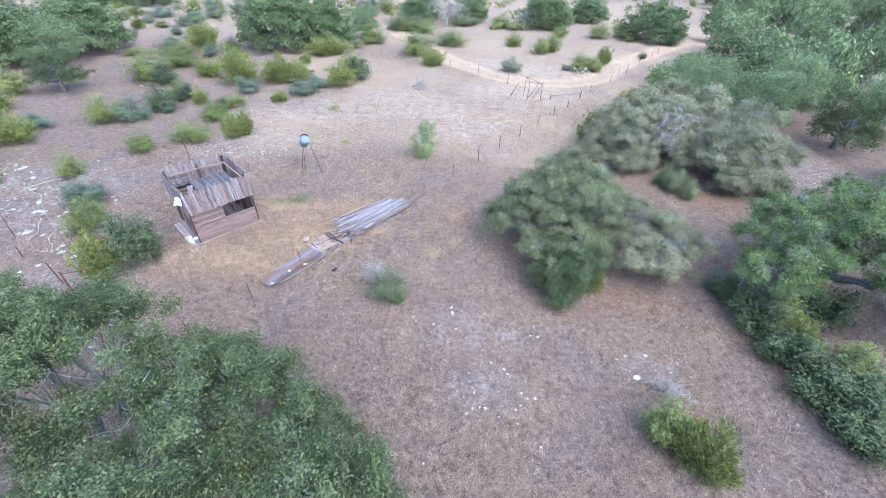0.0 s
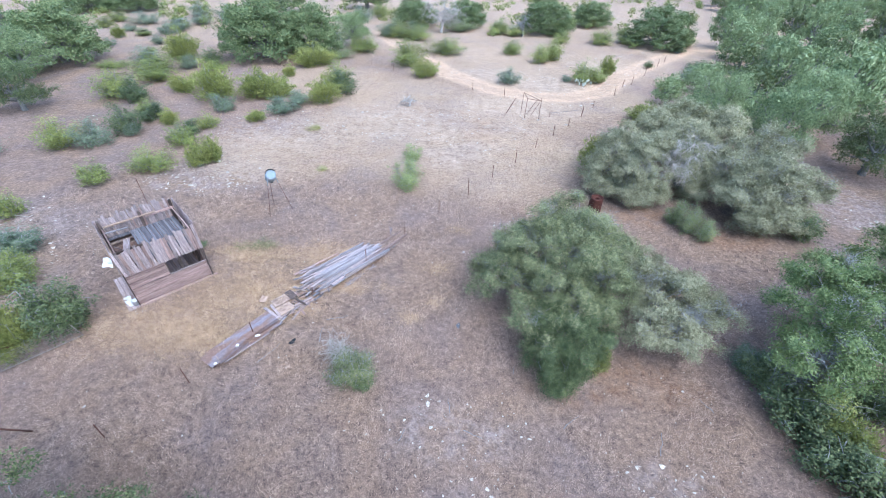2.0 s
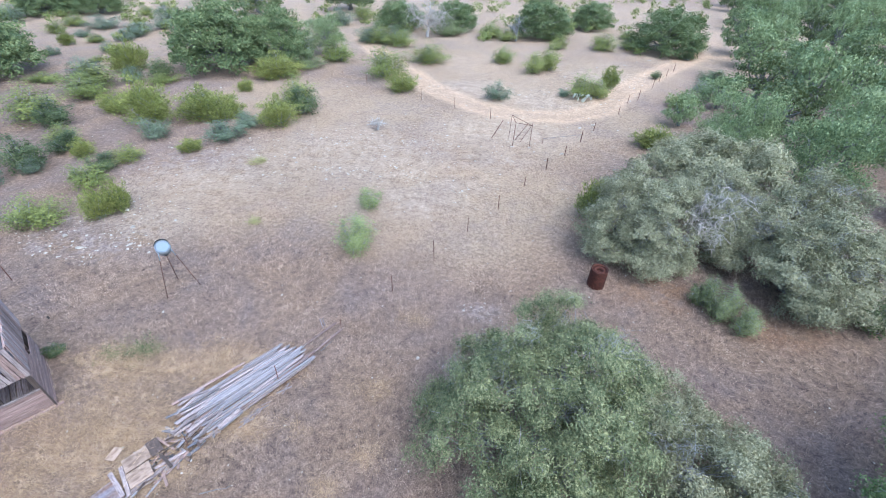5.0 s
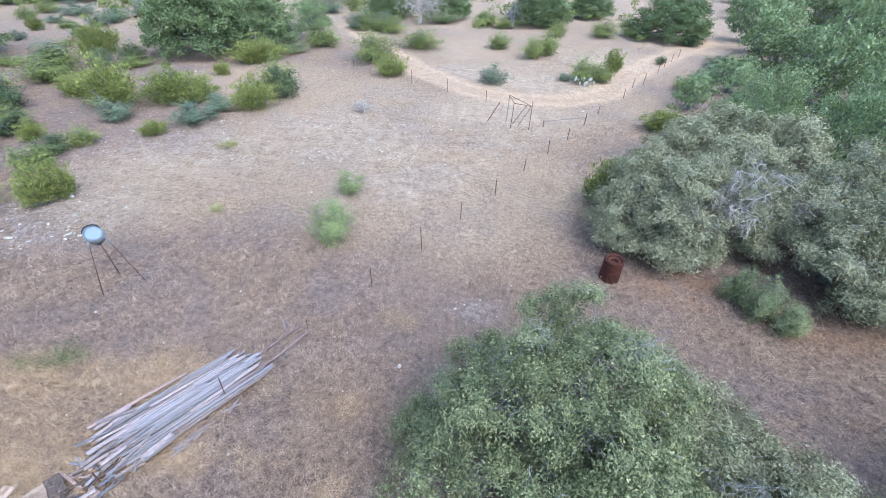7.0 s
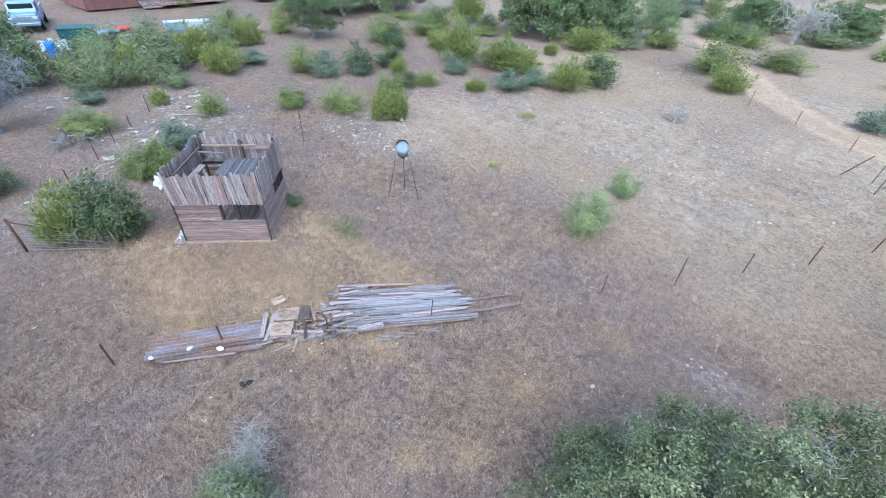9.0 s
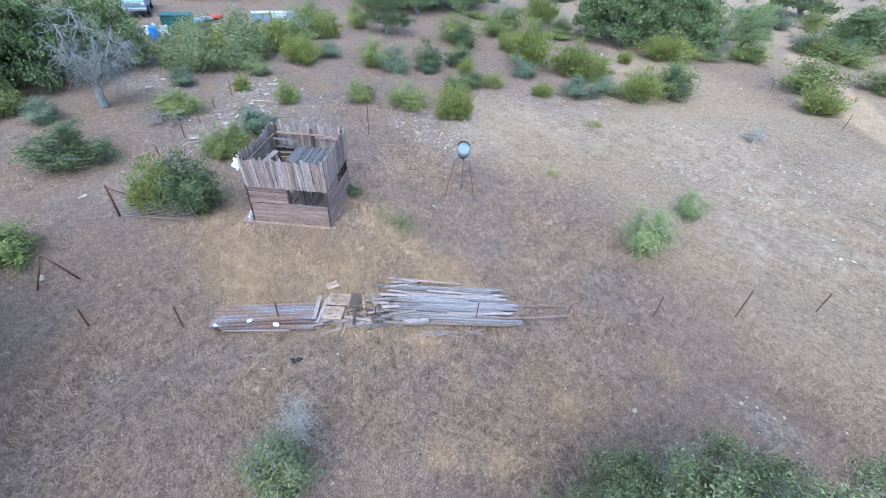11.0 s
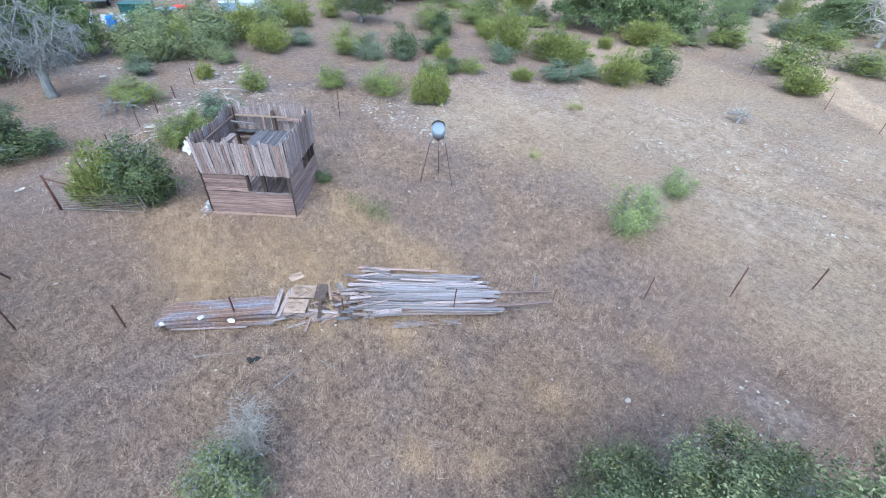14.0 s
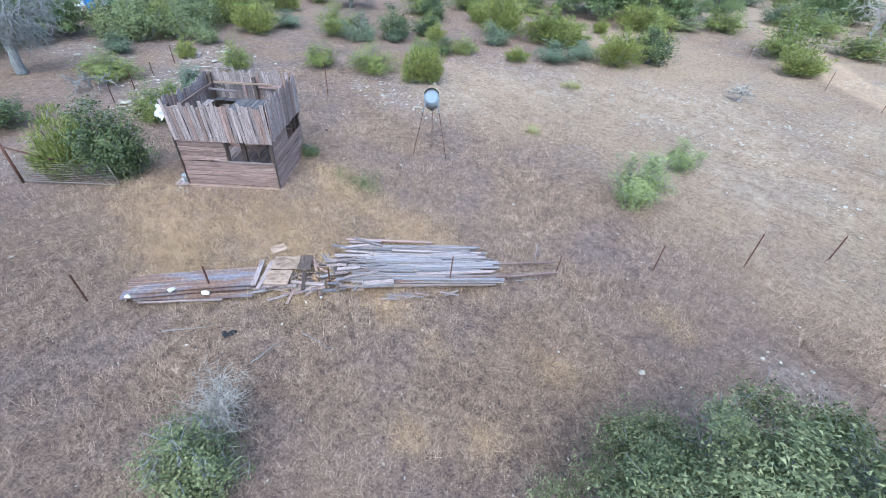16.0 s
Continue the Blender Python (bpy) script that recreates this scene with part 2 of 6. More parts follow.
def ground_material():
    m = Mat("dry_pasture", 0.95)
    v = m.coords(world_space=True)
    huge = m.noise(v, 0.07, 3)
    big = m.noise(v, 0.33, 4, 0.6, 0.4)
    mid = m.noise(v, 1.7, 5, 0.62)
    fine = m.noise(v, 15.0, 6, 0.75)
    tuft = m.noise(v, 6.5, 6, 0.72, 0.35)
    weave = m.math("ADD", m.math("MULTIPLY", tuft, 0.46), m.math("MULTIPLY", m.noise(v, 24.0, 4, 0.75), 0.54))
    straw = m.ramp(weave, (0.38, (0.085, 0.063, 0.048, 1)), (0.62, (0.47, 0.365, 0.255, 1)), (0.5, (0.245, 0.182, 0.128, 1)))
    grey = m.ramp(weave, (0.38, (0.078, 0.064, 0.061, 1)), (0.62, (0.36, 0.308, 0.287, 1)), (0.5, (0.192, 0.16, 0.15, 1)))
    c = m.mix(m.ramp(big, (0.40, 0.0), (0.62, 0.75)), straw, grey)
    c = m.mix(m.math("MULTIPLY", m.ramp(mid, (0.48, 0.0), (0.66, 1.0)), 0.6), c, m.ramp(weave, (0.42, (0.07, 0.05, 0.042, 1)), (0.6, (0.27, 0.2, 0.155, 1))))
    c = m.mix(m.math("MULTIPLY", m.ramp(huge, (0.42, 0.0), (0.62, 1.0)), 0.25), c, (0.36, 0.28, 0.235, 1))
    gold = m.ramp(weave, (0.40, (0.22, 0.15, 0.09, 1)), (0.61, (0.60, 0.455, 0.31, 1)))
    c = m.mix(m.math("MULTIPLY", m.attr("gold"), m.ramp(mid, (0.38, 0.08), (0.62, 0.55))), c, gold)
    litter = m.ramp(weave, (0.4, (0.12, 0.075, 0.048, 1)), (0.6, (0.40, 0.265, 0.16, 1)))
    c = m.mix(m.math("MULTIPLY", m.attr("litter"), m.ramp(mid, (0.36, 0.1), (0.62, 0.85))), c, litter)
    grit = m.ramp(m.math("MULTIPLY", m.math("ADD", fine, tuft), 0.5), (0.40, (0.17, 0.14, 0.125, 1)), (0.62, (0.56, 0.50, 0.455, 1)))
    c = m.mix(m.math("MULTIPLY", m.attr("grit"), m.ramp(mid, (0.40, 0.0), (0.64, 0.75))), c, grit)
    dust = m.ramp(weave, (0.39, (0.36, 0.285, 0.178, 1)), (0.61, (0.82, 0.69, 0.465, 1)))
    c = m.mix(m.math("MULTIPLY", m.attr("dusty"), m.ramp(mid, (0.34, 0.5), (0.64, 1.0))), c, dust)
    sand = m.ramp(weave, (0.39, (0.42, 0.30, 0.18, 1)), (0.61, (0.82, 0.64, 0.44, 1)))
    c = m.mix(m.math("MULTIPLY", m.attr("track"), m.ramp(mid, (0.3, 0.5), (0.6, 0.95))), c, sand)
    m.color(m.mix(1.0, c, (0.98, 0.862, 0.83, 1), "MULTIPLY"))
    m.bump(m.math("ADD", m.math("MULTIPLY", weave, 1.4), m.math("MULTIPLY", fine, 0.5)), 1.0, 0.09)
    return m.m


GROUND = ground_material()


def grass_material(name, dark, mid, light):
    m = Mat(name, 0.8)
    rnd = m.n("ShaderNodeNewGeometry").outputs["Random Per Island"]
    big = m.noise(m.coords(world_space=True), 0.5, 3)
    tuft = m.noise(m.coords(world_space=True), 3.2, 4, 0.65)
    f = m.math("ADD", m.math("MULTIPLY", rnd, 0.5), m.math("MULTIPLY", big, 0.35))
    f = m.math("ADD", f, m.math("SUBTRACT", m.math("MULTIPLY", tuft, 0.8), 0.3))
    m.color(m.ramp(f, (0.2, dark), (0.9, light), (0.55, mid)))
    return m.m


STRAW = grass_material("dry_grass", (0.127, 0.083, 0.063, 1), (0.392, 0.270, 0.198, 1), (0.705, 0.520, 0.390, 1))
STRAW_GOLD = grass_material("golden_grass", (0.196, 0.123, 0.072, 1), (0.450, 0.298, 0.174, 1), (0.761, 0.533, 0.327, 1))


# ---- mesh helpers ----
def gz(x, y):
    """Height of the ground's gentle slope."""
    return -0.29 - 0.02 * max(-60.0, min(60.0, x)) + 0.008 * max(-60.0, min(110.0, y))


def part(name, mesh, material, parent, label="", m=None):
    """Links a mesh or bmesh as one object under a thing or part."""
    if isinstance(mesh, bmesh.types.BMesh):
        me = bpy.data.meshes.new(name)
        mesh.to_mesh(me)
        mesh.free()
        mesh = me
    if material and not mesh.materials:
        mesh.materials.append(material)
    ob = new(name, mesh)
    ob.parent = parent
    if m is not None:
        ob.matrix_basis = m
    return tagged(ob, label)


def thing(name, m, label, category, group="", kind=""):
    ob = new(name)
    ob.empty_display_size = 0.2
    ob.matrix_basis = m
    return tagged(ob, label, category, group, kind)


def quads(name, v, per=4):
    """A mesh of loose faces with per corners each from an (n, per, 3) array."""
    n = len(v)
    me = bpy.data.meshes.new(name)
    me.vertices.add(n * per)
    me.vertices.foreach_set("co", np.ascontiguousarray(v, dtype=np.float32).ravel())
    me.loops.add(n * per)
    me.loops.foreach_set("vertex_index", np.arange(n * per, dtype=np.int32))
    me.polygons.add(n)
    me.polygons.foreach_set("loop_start", np.arange(0, n * per, per, dtype=np.int32))
    me.update(calc_edges=True)
    return me


def tubes(name, paths, sides=5):
    """Tapered tubes; each path is a list of (point, radius)."""
    vs, fs = [], []
    for path in paths:
        base = len(vs)
        for i, (p, r) in enumerate(path):
            a, b = path[max(0, i - 1)][0], path[min(len(path) - 1, i + 1)][0]
            d = (Vector(b) - Vector(a)).normalized()
            s = d.cross(Vector((0.31, 0.17, 0.93))).normalized()
            u = d.cross(s)
            for k in range(sides):
                w = 2 * math.pi * k / sides
                vs.append(tuple(Vector(p) + (s * math.cos(w) + u * math.sin(w)) * r))
        for i in range(len(path) - 1):
            for k in range(sides):
                k2 = (k + 1) % sides
                q = base + i * sides
                fs.append((q + k, q + k2, q + sides + k2, q + sides + k))
        fs.append(tuple(base + k for k in reversed(range(sides))))
        fs.append(tuple(base + (len(path) - 1) * sides + k for k in range(sides)))
    me = bpy.data.meshes.new(name)
    me.from_pydata(vs, [], fs)
    for p in me.polygons:
        p.use_smooth = len(p.vertices) == 4
    return me


def pipe(name, a, b, r, material, parent, label="", sides=8):
    return part(name, tubes(name, [[(a, r), (b, r)]], sides), material, parent, label)


def wobble(a, b, rng, n=4, amp=0.12):
    """Points on a crooked line from a to b."""
    a, b = np.array(a, float), np.array(b, float)
    L = np.linalg.norm(b - a)
    return [tuple(a + (b - a) * i / n + (rng.normal(0, amp * L / n, 3) if 0 < i < n else 0)) for i in range(n + 1)]


def leaves(centres, normals, spread, count, size, rng, aspect=0.55, up=0.35, corners=4):
    """count leaf faces round the clump centres."""
    i = rng.integers(0, len(centres), count)
    p = centres[i] + rng.normal(0, 1, (count, 3)) * np.array((1.1, 1.1, 0.75)) * spread
    n = normals[i] * 1.15 + rng.normal(0, 0.6, (count, 3)) + np.array((0, 0, up * 0.7))
    n /= np.linalg.norm(n, axis=1)[:, None] + 1e-9
    a = np.cross(n, rng.normal(0, 1, (count, 3)))
    a /= np.linalg.norm(a, axis=1)[:, None] + 1e-9
    b = np.cross(n, a)
    s = (size * rng.uniform(0.6, 1.35, count))[:, None]
    if corners == 3:
        return np.stack([p - a * s * 0.5 + b * s * 0.4 * aspect, p - a * s * 0.5 - b * s * 0.6 * aspect, p + a * s * 0.6], 1)
    return np.stack([p - a * s * 0.5, p + b * s * 0.5 * aspect + n * s * 0.08, p + a * s * 0.5, p - b * s * 0.5 * aspect + n * s * 0.08], 1)


def lobed(blobs, rng, many=7, small=0.42):
    """Breaks each blob (x, y, z, r) into a core and rounded lobes standing out from it."""
    out = []
    for x, y, z, r in blobs:
        out.append((x, y, z, r * 0.58))
        dirs = []
        for _ in range(60):
            d = Vector((rng.normal(), rng.normal(), rng.normal())).normalized()
            if d.z > -0.45 and all(d.dot(e) < 0.70 for e in dirs):
                dirs.append(d)
            if len(dirs) >= many:
                break
        for d in dirs:
            rr, q = r * small * rng.uniform(0.72, 1.2), r * rng.uniform(0.58, 0.78)
            out.append((x + d.x * q, y + d.y * q, max(rr * 0.4, z + d.z * q * 0.82), rr))
    return out


def clumps(blobs, per_m2, rng, low=-0.45, flat=0.8):
    """Leaf clumps over the outside of ellipsoid blobs (x, y, z, r), fewer inside; those deep inside another blob are left out."""
    cs, ns, owner = [], [], []
    arr = np.array([b[:4] for b in blobs], float)
    for k, (x, y, z, r) in enumerate(arr):
        n = max(6, int(4 * math.pi * r * r * per_m2))
        d = rng.normal(0, 1, (n * 2, 3))
        d /= np.linalg.norm(d, axis=1)[:, None]
        d = d[d[:, 2] > low][:n]
        rad = np.where(rng.random(len(d)) < 0.2, rng.uniform(0.45, 0.8, len(d)), rng.normal(0.95, 0.13, len(d)))
        q = np.array((x, y, z)) + d * rad[:, None] * r * np.array((1, 1, flat))
        keep = np.ones(len(q), bool)
        for j, (x2, y2, z2, r2) in enumerate(arr):
            if j != k:
                e = (q - (x2, y2, z2)) / (r2, r2, r2 * flat)
                keep &= (e * e).sum(1) > 0.5
        cs.append(q[keep])
        ns.append(d[keep])
        owner.append(np.full(keep.sum(), k))
    return np.concatenate(cs), np.concatenate(ns), np.concatenate(owner)


def oak_parts(tree, blobs, count, size, seed, mat, per_m2=5.0, spread=0.17, twigs=9, flat=0.8, trunk=0.22, low=-0.45, twig_mat=None, single_limbs=False, lobes=7, corners=4, bald=0):
    """Trunk, limbs, twigs and crown of an oak round the origin of its Empty."""
    rng = np.random.default_rng(seed)
    masses, blobs = blobs, lobed(blobs, rng, lobes)
    fork = (rng.uniform(-0.2, 0.2), rng.uniform(-0.2, 0.2), 0.45 * np.mean([b[2] for b in blobs]))
    stem = wobble((0, 0, -0.15), fork, rng, 4, 0.2)
    part("trunk", tubes("trunk", [[(p, trunk * (1.25 - 0.1 * i)) for i, p in enumerate(stem)]], 8), BARK, tree)
    fine = []
    c, n, own = clumps(blobs, per_m2, rng, low, flat)
    paths = [wobble(fork, b[:3], rng, 5, 0.28) for b in masses]
    limbs = [[(p, trunk * (0.6 - 0.085 * i)) for i, p in enumerate(pts)] for pts in paths]
    for k, (x, y, z, r) in enumerate(blobs):
        pts = min(paths, key=lambda q: (Vector(q[-1]) - Vector((x, y, z))).length)
        mine = np.flatnonzero(own == k)
        if len(mine):
            for j in rng.choice(mine, min(len(mine), int(twigs * (0.5 + r) + rng.random()) if twigs else 0), replace=False):
                start = pts[rng.integers(3, 6)]
                tip = c[j] + n[j] * 0.04
                w = wobble(start, tip, rng, 4, 0.3)
                fine.append([(p, 0.013 - 0.0024 * i) for i, p in enumerate(w)])
                for _ in range(2):
                    q = w[rng.integers(2, 5)]
                    t2 = np.array(q) + rng.normal(0, 0.13, 3)
                    fine.append([(q, 0.011), (tuple((np.array(q) + t2) / 2 + rng.normal(0, 0.05, 3)), 0.009), (tuple(t2), 0.004)])
    if bald:
        upper = np.flatnonzero((n[:, 2] > 0.05) & (c[:, 2] > np.median(c[:, 2])))
        spots = rng.choice(upper, bald, replace=False)
        keep = np.ones(len(c), bool)
        for j in spots:
            r = rng.uniform(0.14, 0.34)
            keep &= np.linalg.norm(c - c[j], axis=1) > r
            root = c[j] - n[j] * 0.45
            for _ in range(int(40 * r) + 5):
                e = c[j] + rng.normal(0, r * 0.75, 3) + n[j] * 0.02
                w = wobble(root + rng.normal(0, 0.15, 3), e, rng, 4, 0.4)
                fine.append([(p, 0.0052 - 0.0008 * i) for i, p in enumerate(w)])
                for _ in range(2):
                    q = np.array(w[rng.integers(2, 5)])
                    e2 = q + rng.normal(0, 0.13, 3)
                    fine.append([(tuple(q), 0.0045), (tuple((q + e2) / 2 + rng.normal(0, 0.03, 3)), 0.004), (tuple(e2), 0.0025)])
        c, n = c[keep], n[keep]
    if single_limbs:
        for limb in limbs:
            part("limb", tubes("limb", [limb], 6), BARK, tree, "crooked grey limb")
    else:
        part("branchwork", tubes("branchwork", limbs, 3), BARK, tree, "forked grey branchwork")["kind"] = "stuff"
    if fine:
        part("twig_spray", tubes("twig_spray", fine, 3), twig_mat or TWIG, tree, "pale lichen-grey twig spray")["kind"] = "stuff"
    part("crown", quads("crown", leaves(c, n, spread, count, size, rng, corners=corners), corners), mat, tree, "crown of small leaves")


def bush_parts(bush, seed, mat, count, size, kind, far=False):
    """Stems and foliage of a ragged bush about 1 m wide and 1 m high, with sprigs standing out of it."""
    rng = np.random.default_rng(seed)
    cs, rs, paths = [], [], []
    sx, sy = rng.uniform(0.85, 1.1), rng.uniform(0.75, 1.0)
    for i in range(int(rng.integers(15, 22))):
        w = rng.uniform(0, 2 * math.pi)
        rr = 0.42 * math.sqrt(rng.random()) if i > 1 else 0.08
        top = (1 - 0.42 * (rr / 0.42) ** 2) * (rng.uniform(0.55, 0.95) if i % 5 else rng.uniform(0.9, 1.06))
        pts = wobble((0.04 * math.cos(w), 0.04 * math.sin(w), -0.05), (sx * rr * math.cos(w), sy * rr * math.sin(w), top), rng, 5, 0.22)
        paths.append([(p, 0.014 - 0.0022 * j) for j, p in enumerate(pts)])
        for j in range(2, 6):
            q = np.array(pts[j])
            q[:2] *= 1.0 + 0.25 * (5 - j) / 3
            cs.append(q)
            rs.append(rng.uniform(0.06, 0.1) * (1.25 - 0.09 * j))
            for _ in range(2):
                e = q + rng.normal(0, 1, 3) * (0.085, 0.085, 0.06)
                cs.append(e)
                rs.append(rng.uniform(0.025, 0.055))
                if not far:
                    paths.append([(tuple(q), 0.006), (tuple(e), 0.003)])
    cs, rs = np.array(cs), np.array(rs)
    part("stem", tubes("stem", paths, 3), TWIG, bush, "thin grey stems")
    i = rng.choice(len(cs), count, p=rs ** 1.6 / (rs ** 1.6).sum())
    p = cs[i] + rng.normal(0, 1, (count, 3)) * rs[i][:, None]
    p[:, 2] = np.abs(p[:, 2])
    out = p - (0, 0, 0.3)
    out /= np.linalg.norm(out, axis=1)[:, None] + 1e-6
    if kind == "juniper":
        a = out * 0.6 + np.array((0, 0, 0.7)) + rng.normal(0, 0.45, (count, 3))
        a /= np.linalg.norm(a, axis=1)[:, None]
        b = np.cross(a, rng.normal(0, 1, (count, 3)))
        b /= np.linalg.norm(b, axis=1)[:, None]
        s = (size * rng.uniform(0.7, 1.7, count))[:, None]
        v = np.stack([p - a * s * 0.4 + b * s * 0.16, p + a * s, p - a * s * 0.3 - b * s * 0.18], 1)
    else:
        v = leaves(p, out, 0.004, count, size, rng, 0.7, 0.35, 3)
    part("foliage", quads("foliage", v, v.shape[1]), mat, bush, "ragged leafy sprays")


def unit_board(name, seed):
    """A board 1 x 1 x 1 about its middle, with worn ends and a slight warp."""
    rng = random.Random(seed)
    bm = bmesh.new()
    rings = []
    bow, lift = rng.uniform(-0.35, 0.35), rng.uniform(-0.5, 0.5)
    for i in range(4):
        x = -0.5 + i / 3
        e = 0.012 if i in (0, 3) else 0
        side, up = (0, 0) if i in (0, 3) else (bow, lift)
        ring = []
        for y, z in ((-0.5, -0.5), (0.5, -0.5), (0.5, 0.5), (-0.5, 0.5)):
            ring.append(bm.verts.new((x + rng.uniform(-e, e), y * rng.uniform(0.9, 1.0) + side * 0.4, z * rng.uniform(0.85, 1.0) + rng.uniform(-0.12, 0.12) + up * 0.3)))
        rings.append(ring)
    for a, b in zip(rings, rings[1:]):
        for k in range(4):
            bm.faces.new((a[k], a[(k + 1) % 4], b[(k + 1) % 4], b[k]))
    bm.faces.new(rings[0][::-1])
    bm.faces.new(rings[-1])
    bmesh.ops.recalc_face_normals(bm, faces=bm.faces)
    me = bpy.data.meshes.new(name)
    bm.to_mesh(me)
    bm.free()
    return me


BOARDS = {}


def board(name, parent, mid, size, rot, mat, pick=0, label=""):
    """A board of its own on shared mesh data; size is length, width, thickness; rot in degrees."""
    key = (mat.name, pick % 6)
    if key not in BOARDS:
        BOARDS[key] = unit_board("board", 10 + pick % 6)
        BOARDS[key].materials.append(mat)
    ob = new(name, BOARDS[key])
    ob.parent = parent
    ob.matrix_basis = Matrix.LocRotScale(mid, Euler([radians(a) for a in rot]), size)
    return tagged(ob, label)


def lathe(profile, sides=24):
    bm = bmesh.new()
    rings = []
    for r, z in profile:
        rings.append([bm.verts.new((r * math.cos(2 * math.pi * k / sides), r * math.sin(2 * math.pi * k / sides), z)) for k in range(sides)])
    for a, b in zip(rings, rings[1:]):
        for k in range(sides):
            f = bm.faces.new((a[k], a[(k + 1) % sides], b[(k + 1) % sides], b[k]))
            f.smooth = True
    return bm


def box(size, mid=(0, 0, 0), bevel=0.0):
    bm = bmesh.new()
    bmesh.ops.create_cube(bm, size=1)
    for v in bm.verts:
        v.co = Vector((v.co.x * size[0] + mid[0], v.co.y * size[1] + mid[1], v.co.z * size[2] + mid[2]))
    if bevel:
        bmesh.ops.bevel(bm, geom=bm.edges[:], offset=bevel, segments=2, profile=0.5, affect="EDGES")
    return bm


def rock_bm(seed, squash=0.6, cuts=7, lo=0.26, hi=0.42):
    rng = random.Random(seed)
    bm = bmesh.new()
    bmesh.ops.create_icosphere(bm, subdivisions=2, radius=0.5)
    for _ in range(cuts):
        d = Vector((rng.gauss(0, 1), rng.gauss(0, 1), rng.gauss(0, 1))).normalized()
        h = rng.uniform(lo, hi)
        for v in bm.verts:
            over = v.co.dot(d) - h
            if over > 0:
                v.co -= d * over
    for v in bm.verts:
        v.co.z *= squash
    return bm


# ---- ground ----
TRACK = [(-12.5, 66), (-8.5, 58), (-4.6, 51.2), (-1.2, 45.6), (2.6, 41.6), (5.6, 40.3), (8.6, 40.4), (11.6, 42.2), (14.6, 47.2), (18.6, 52.6), (22.6, 57.4), (30.6, 66.7), (44, 82)]
GRIT = [(-11.6, 23.6, 1.6, 1.2), (-13.6, 24.4, 1.6, 1.2), (-12.4, 22.6, 1.5, 1.0), (-14.6, 22.8, 1.5, 1.1), (-13, 24, 4.0, 2.2), (-20, 18, 5, 2.4), (-17, 15, 3.0, 1.6), (1.5, 8.2, 1.3, 1.0), (4, 37, 5, 3.0), (8, 44, 5, 3), (-4, 33, 6, 4), (-12, 30, 5, 4), (2.5, 46, 4, 3), (-0.5, 27.5, 3, 1.6), (20.5, 24, 2.5, 3),
        (-14.5, 11.2, 1.4, 1.0), (14, 51, 4, 3), (1.5, 29.5, 2.2, 1.1), (-1.4, 30.5, 2.0, 0.9), (3.6, 32.5, 2.4, 1.3), (-18, 15.6, 2.6, 1.3), (-21, 18.4, 2.6, 1.4), (3.0, 20.6, 0.9, 0.5), (1.0, 10.4, 2.2, 1.0), (-2.7, 33.2, 1.8, 0.8), (-4.6, 30.2, 1.6, 0.6), (-0.6, 34.6, 1.5, 0.7), (-6.4, 34.0, 1.6, 0.6), (6.5, 9.6, 1.2, 0.6), (-26, 14, 4, 1.8)]
GOLDEN = [(-6.6, 15.2, 2.4, 1.3), (-8.4, 13.1, 2.6, 1.0), (-5.2, 14.6, 1.0, 0.7), (-4.0, 16.6, 0.9, 0.6), (-7.6, 17.4, 1.6, 0.7), (-7.2, 12.9, 0.8, 0.5), (-4.6, 17.6, 1.8, 0.8), (9.4, 22.3, 1.4, 1.0), (-24, 50, 6, 3), (1.0, 31, 4, 1.6), (-3.6, 15.8, 1.2, 0.35), (-0.1, 17.2, 0.55, 0.35), (-0.7, 14.4, 0.4, 0.28), (0.1, 15.3, 0.35, 0.25), (-1.8, 15.9, 0.35, 0.25), (0.7, 19.9, 0.45, 0.3)]
LITTER = [(6.4, 12.6, 2.6, 1.0), (4.4, 12.0, 1.2, 0.7), (9.4, 22.2, 2.2, 1.2), (12.8, 20.6, 2.2, 0.9), (-5.5, 5.2, 3.4, 2.4), (10.6, 11.0, 0.7, 3.0), (7.8, 26.2, 1.2, 1.6)]

DUSTY = [(-4, 30, 8, 6), (-10, 27, 6, 4), (2, 26, 5, 4), (8, 44, 8, 4.5), (3, 39, 6, 3.5), (0, 49, 8, 6), (17, 53, 6, 5), (13, 40, 4, 4), (24, 60, 8, 6), (-8, 38, 8, 4), (4, 58, 9, 6), (14, 50, 7, 6), (-10, 84, 95, 36), (-6, 33, 6, 6), (-12, 42, 7, 6), (-5, 40, 6, 5)]
# Patches where the ground colour is lightened further.
PALE_GROUND = [(5, 37, 7.5, 6), (7, 46, 9, 8), (4.5, 29, 4.5, 4.5), (14, 53, 7, 7), (3, 54, 8, 7)]


def patch(x, y, spots):
    best = np.zeros_like(x)
    for cx, cy, rx, ry in spots:
        d = ((x - cx) / rx) ** 2 + ((y - cy) / ry) ** 2
        best = np.maximum(best, np.clip(1.25 - d, 0, 1))
    return best


def track_mask(x, y, half=1.15):
    d = np.full_like(x, 1e9)
    for (ax, ay), (bx, by) in zip(TRACK, TRACK[1:]):
        L2 = (bx - ax) ** 2 + (by - ay) ** 2
        k = np.clip(((x - ax) * (bx - ax) + (y - ay) * (by - ay)) / L2, 0, 1)
        d = np.minimum(d, np.hypot(x - ax - k * (bx - ax), y - ay - k * (by - ay)))
    ruts = np.exp(-(((d - 0.8) / 0.5) ** 2))
    return np.clip(np.maximum(ruts * 0.72, 0.45 * np.clip(1.5 - d / half, 0, 1)), 0, 1)


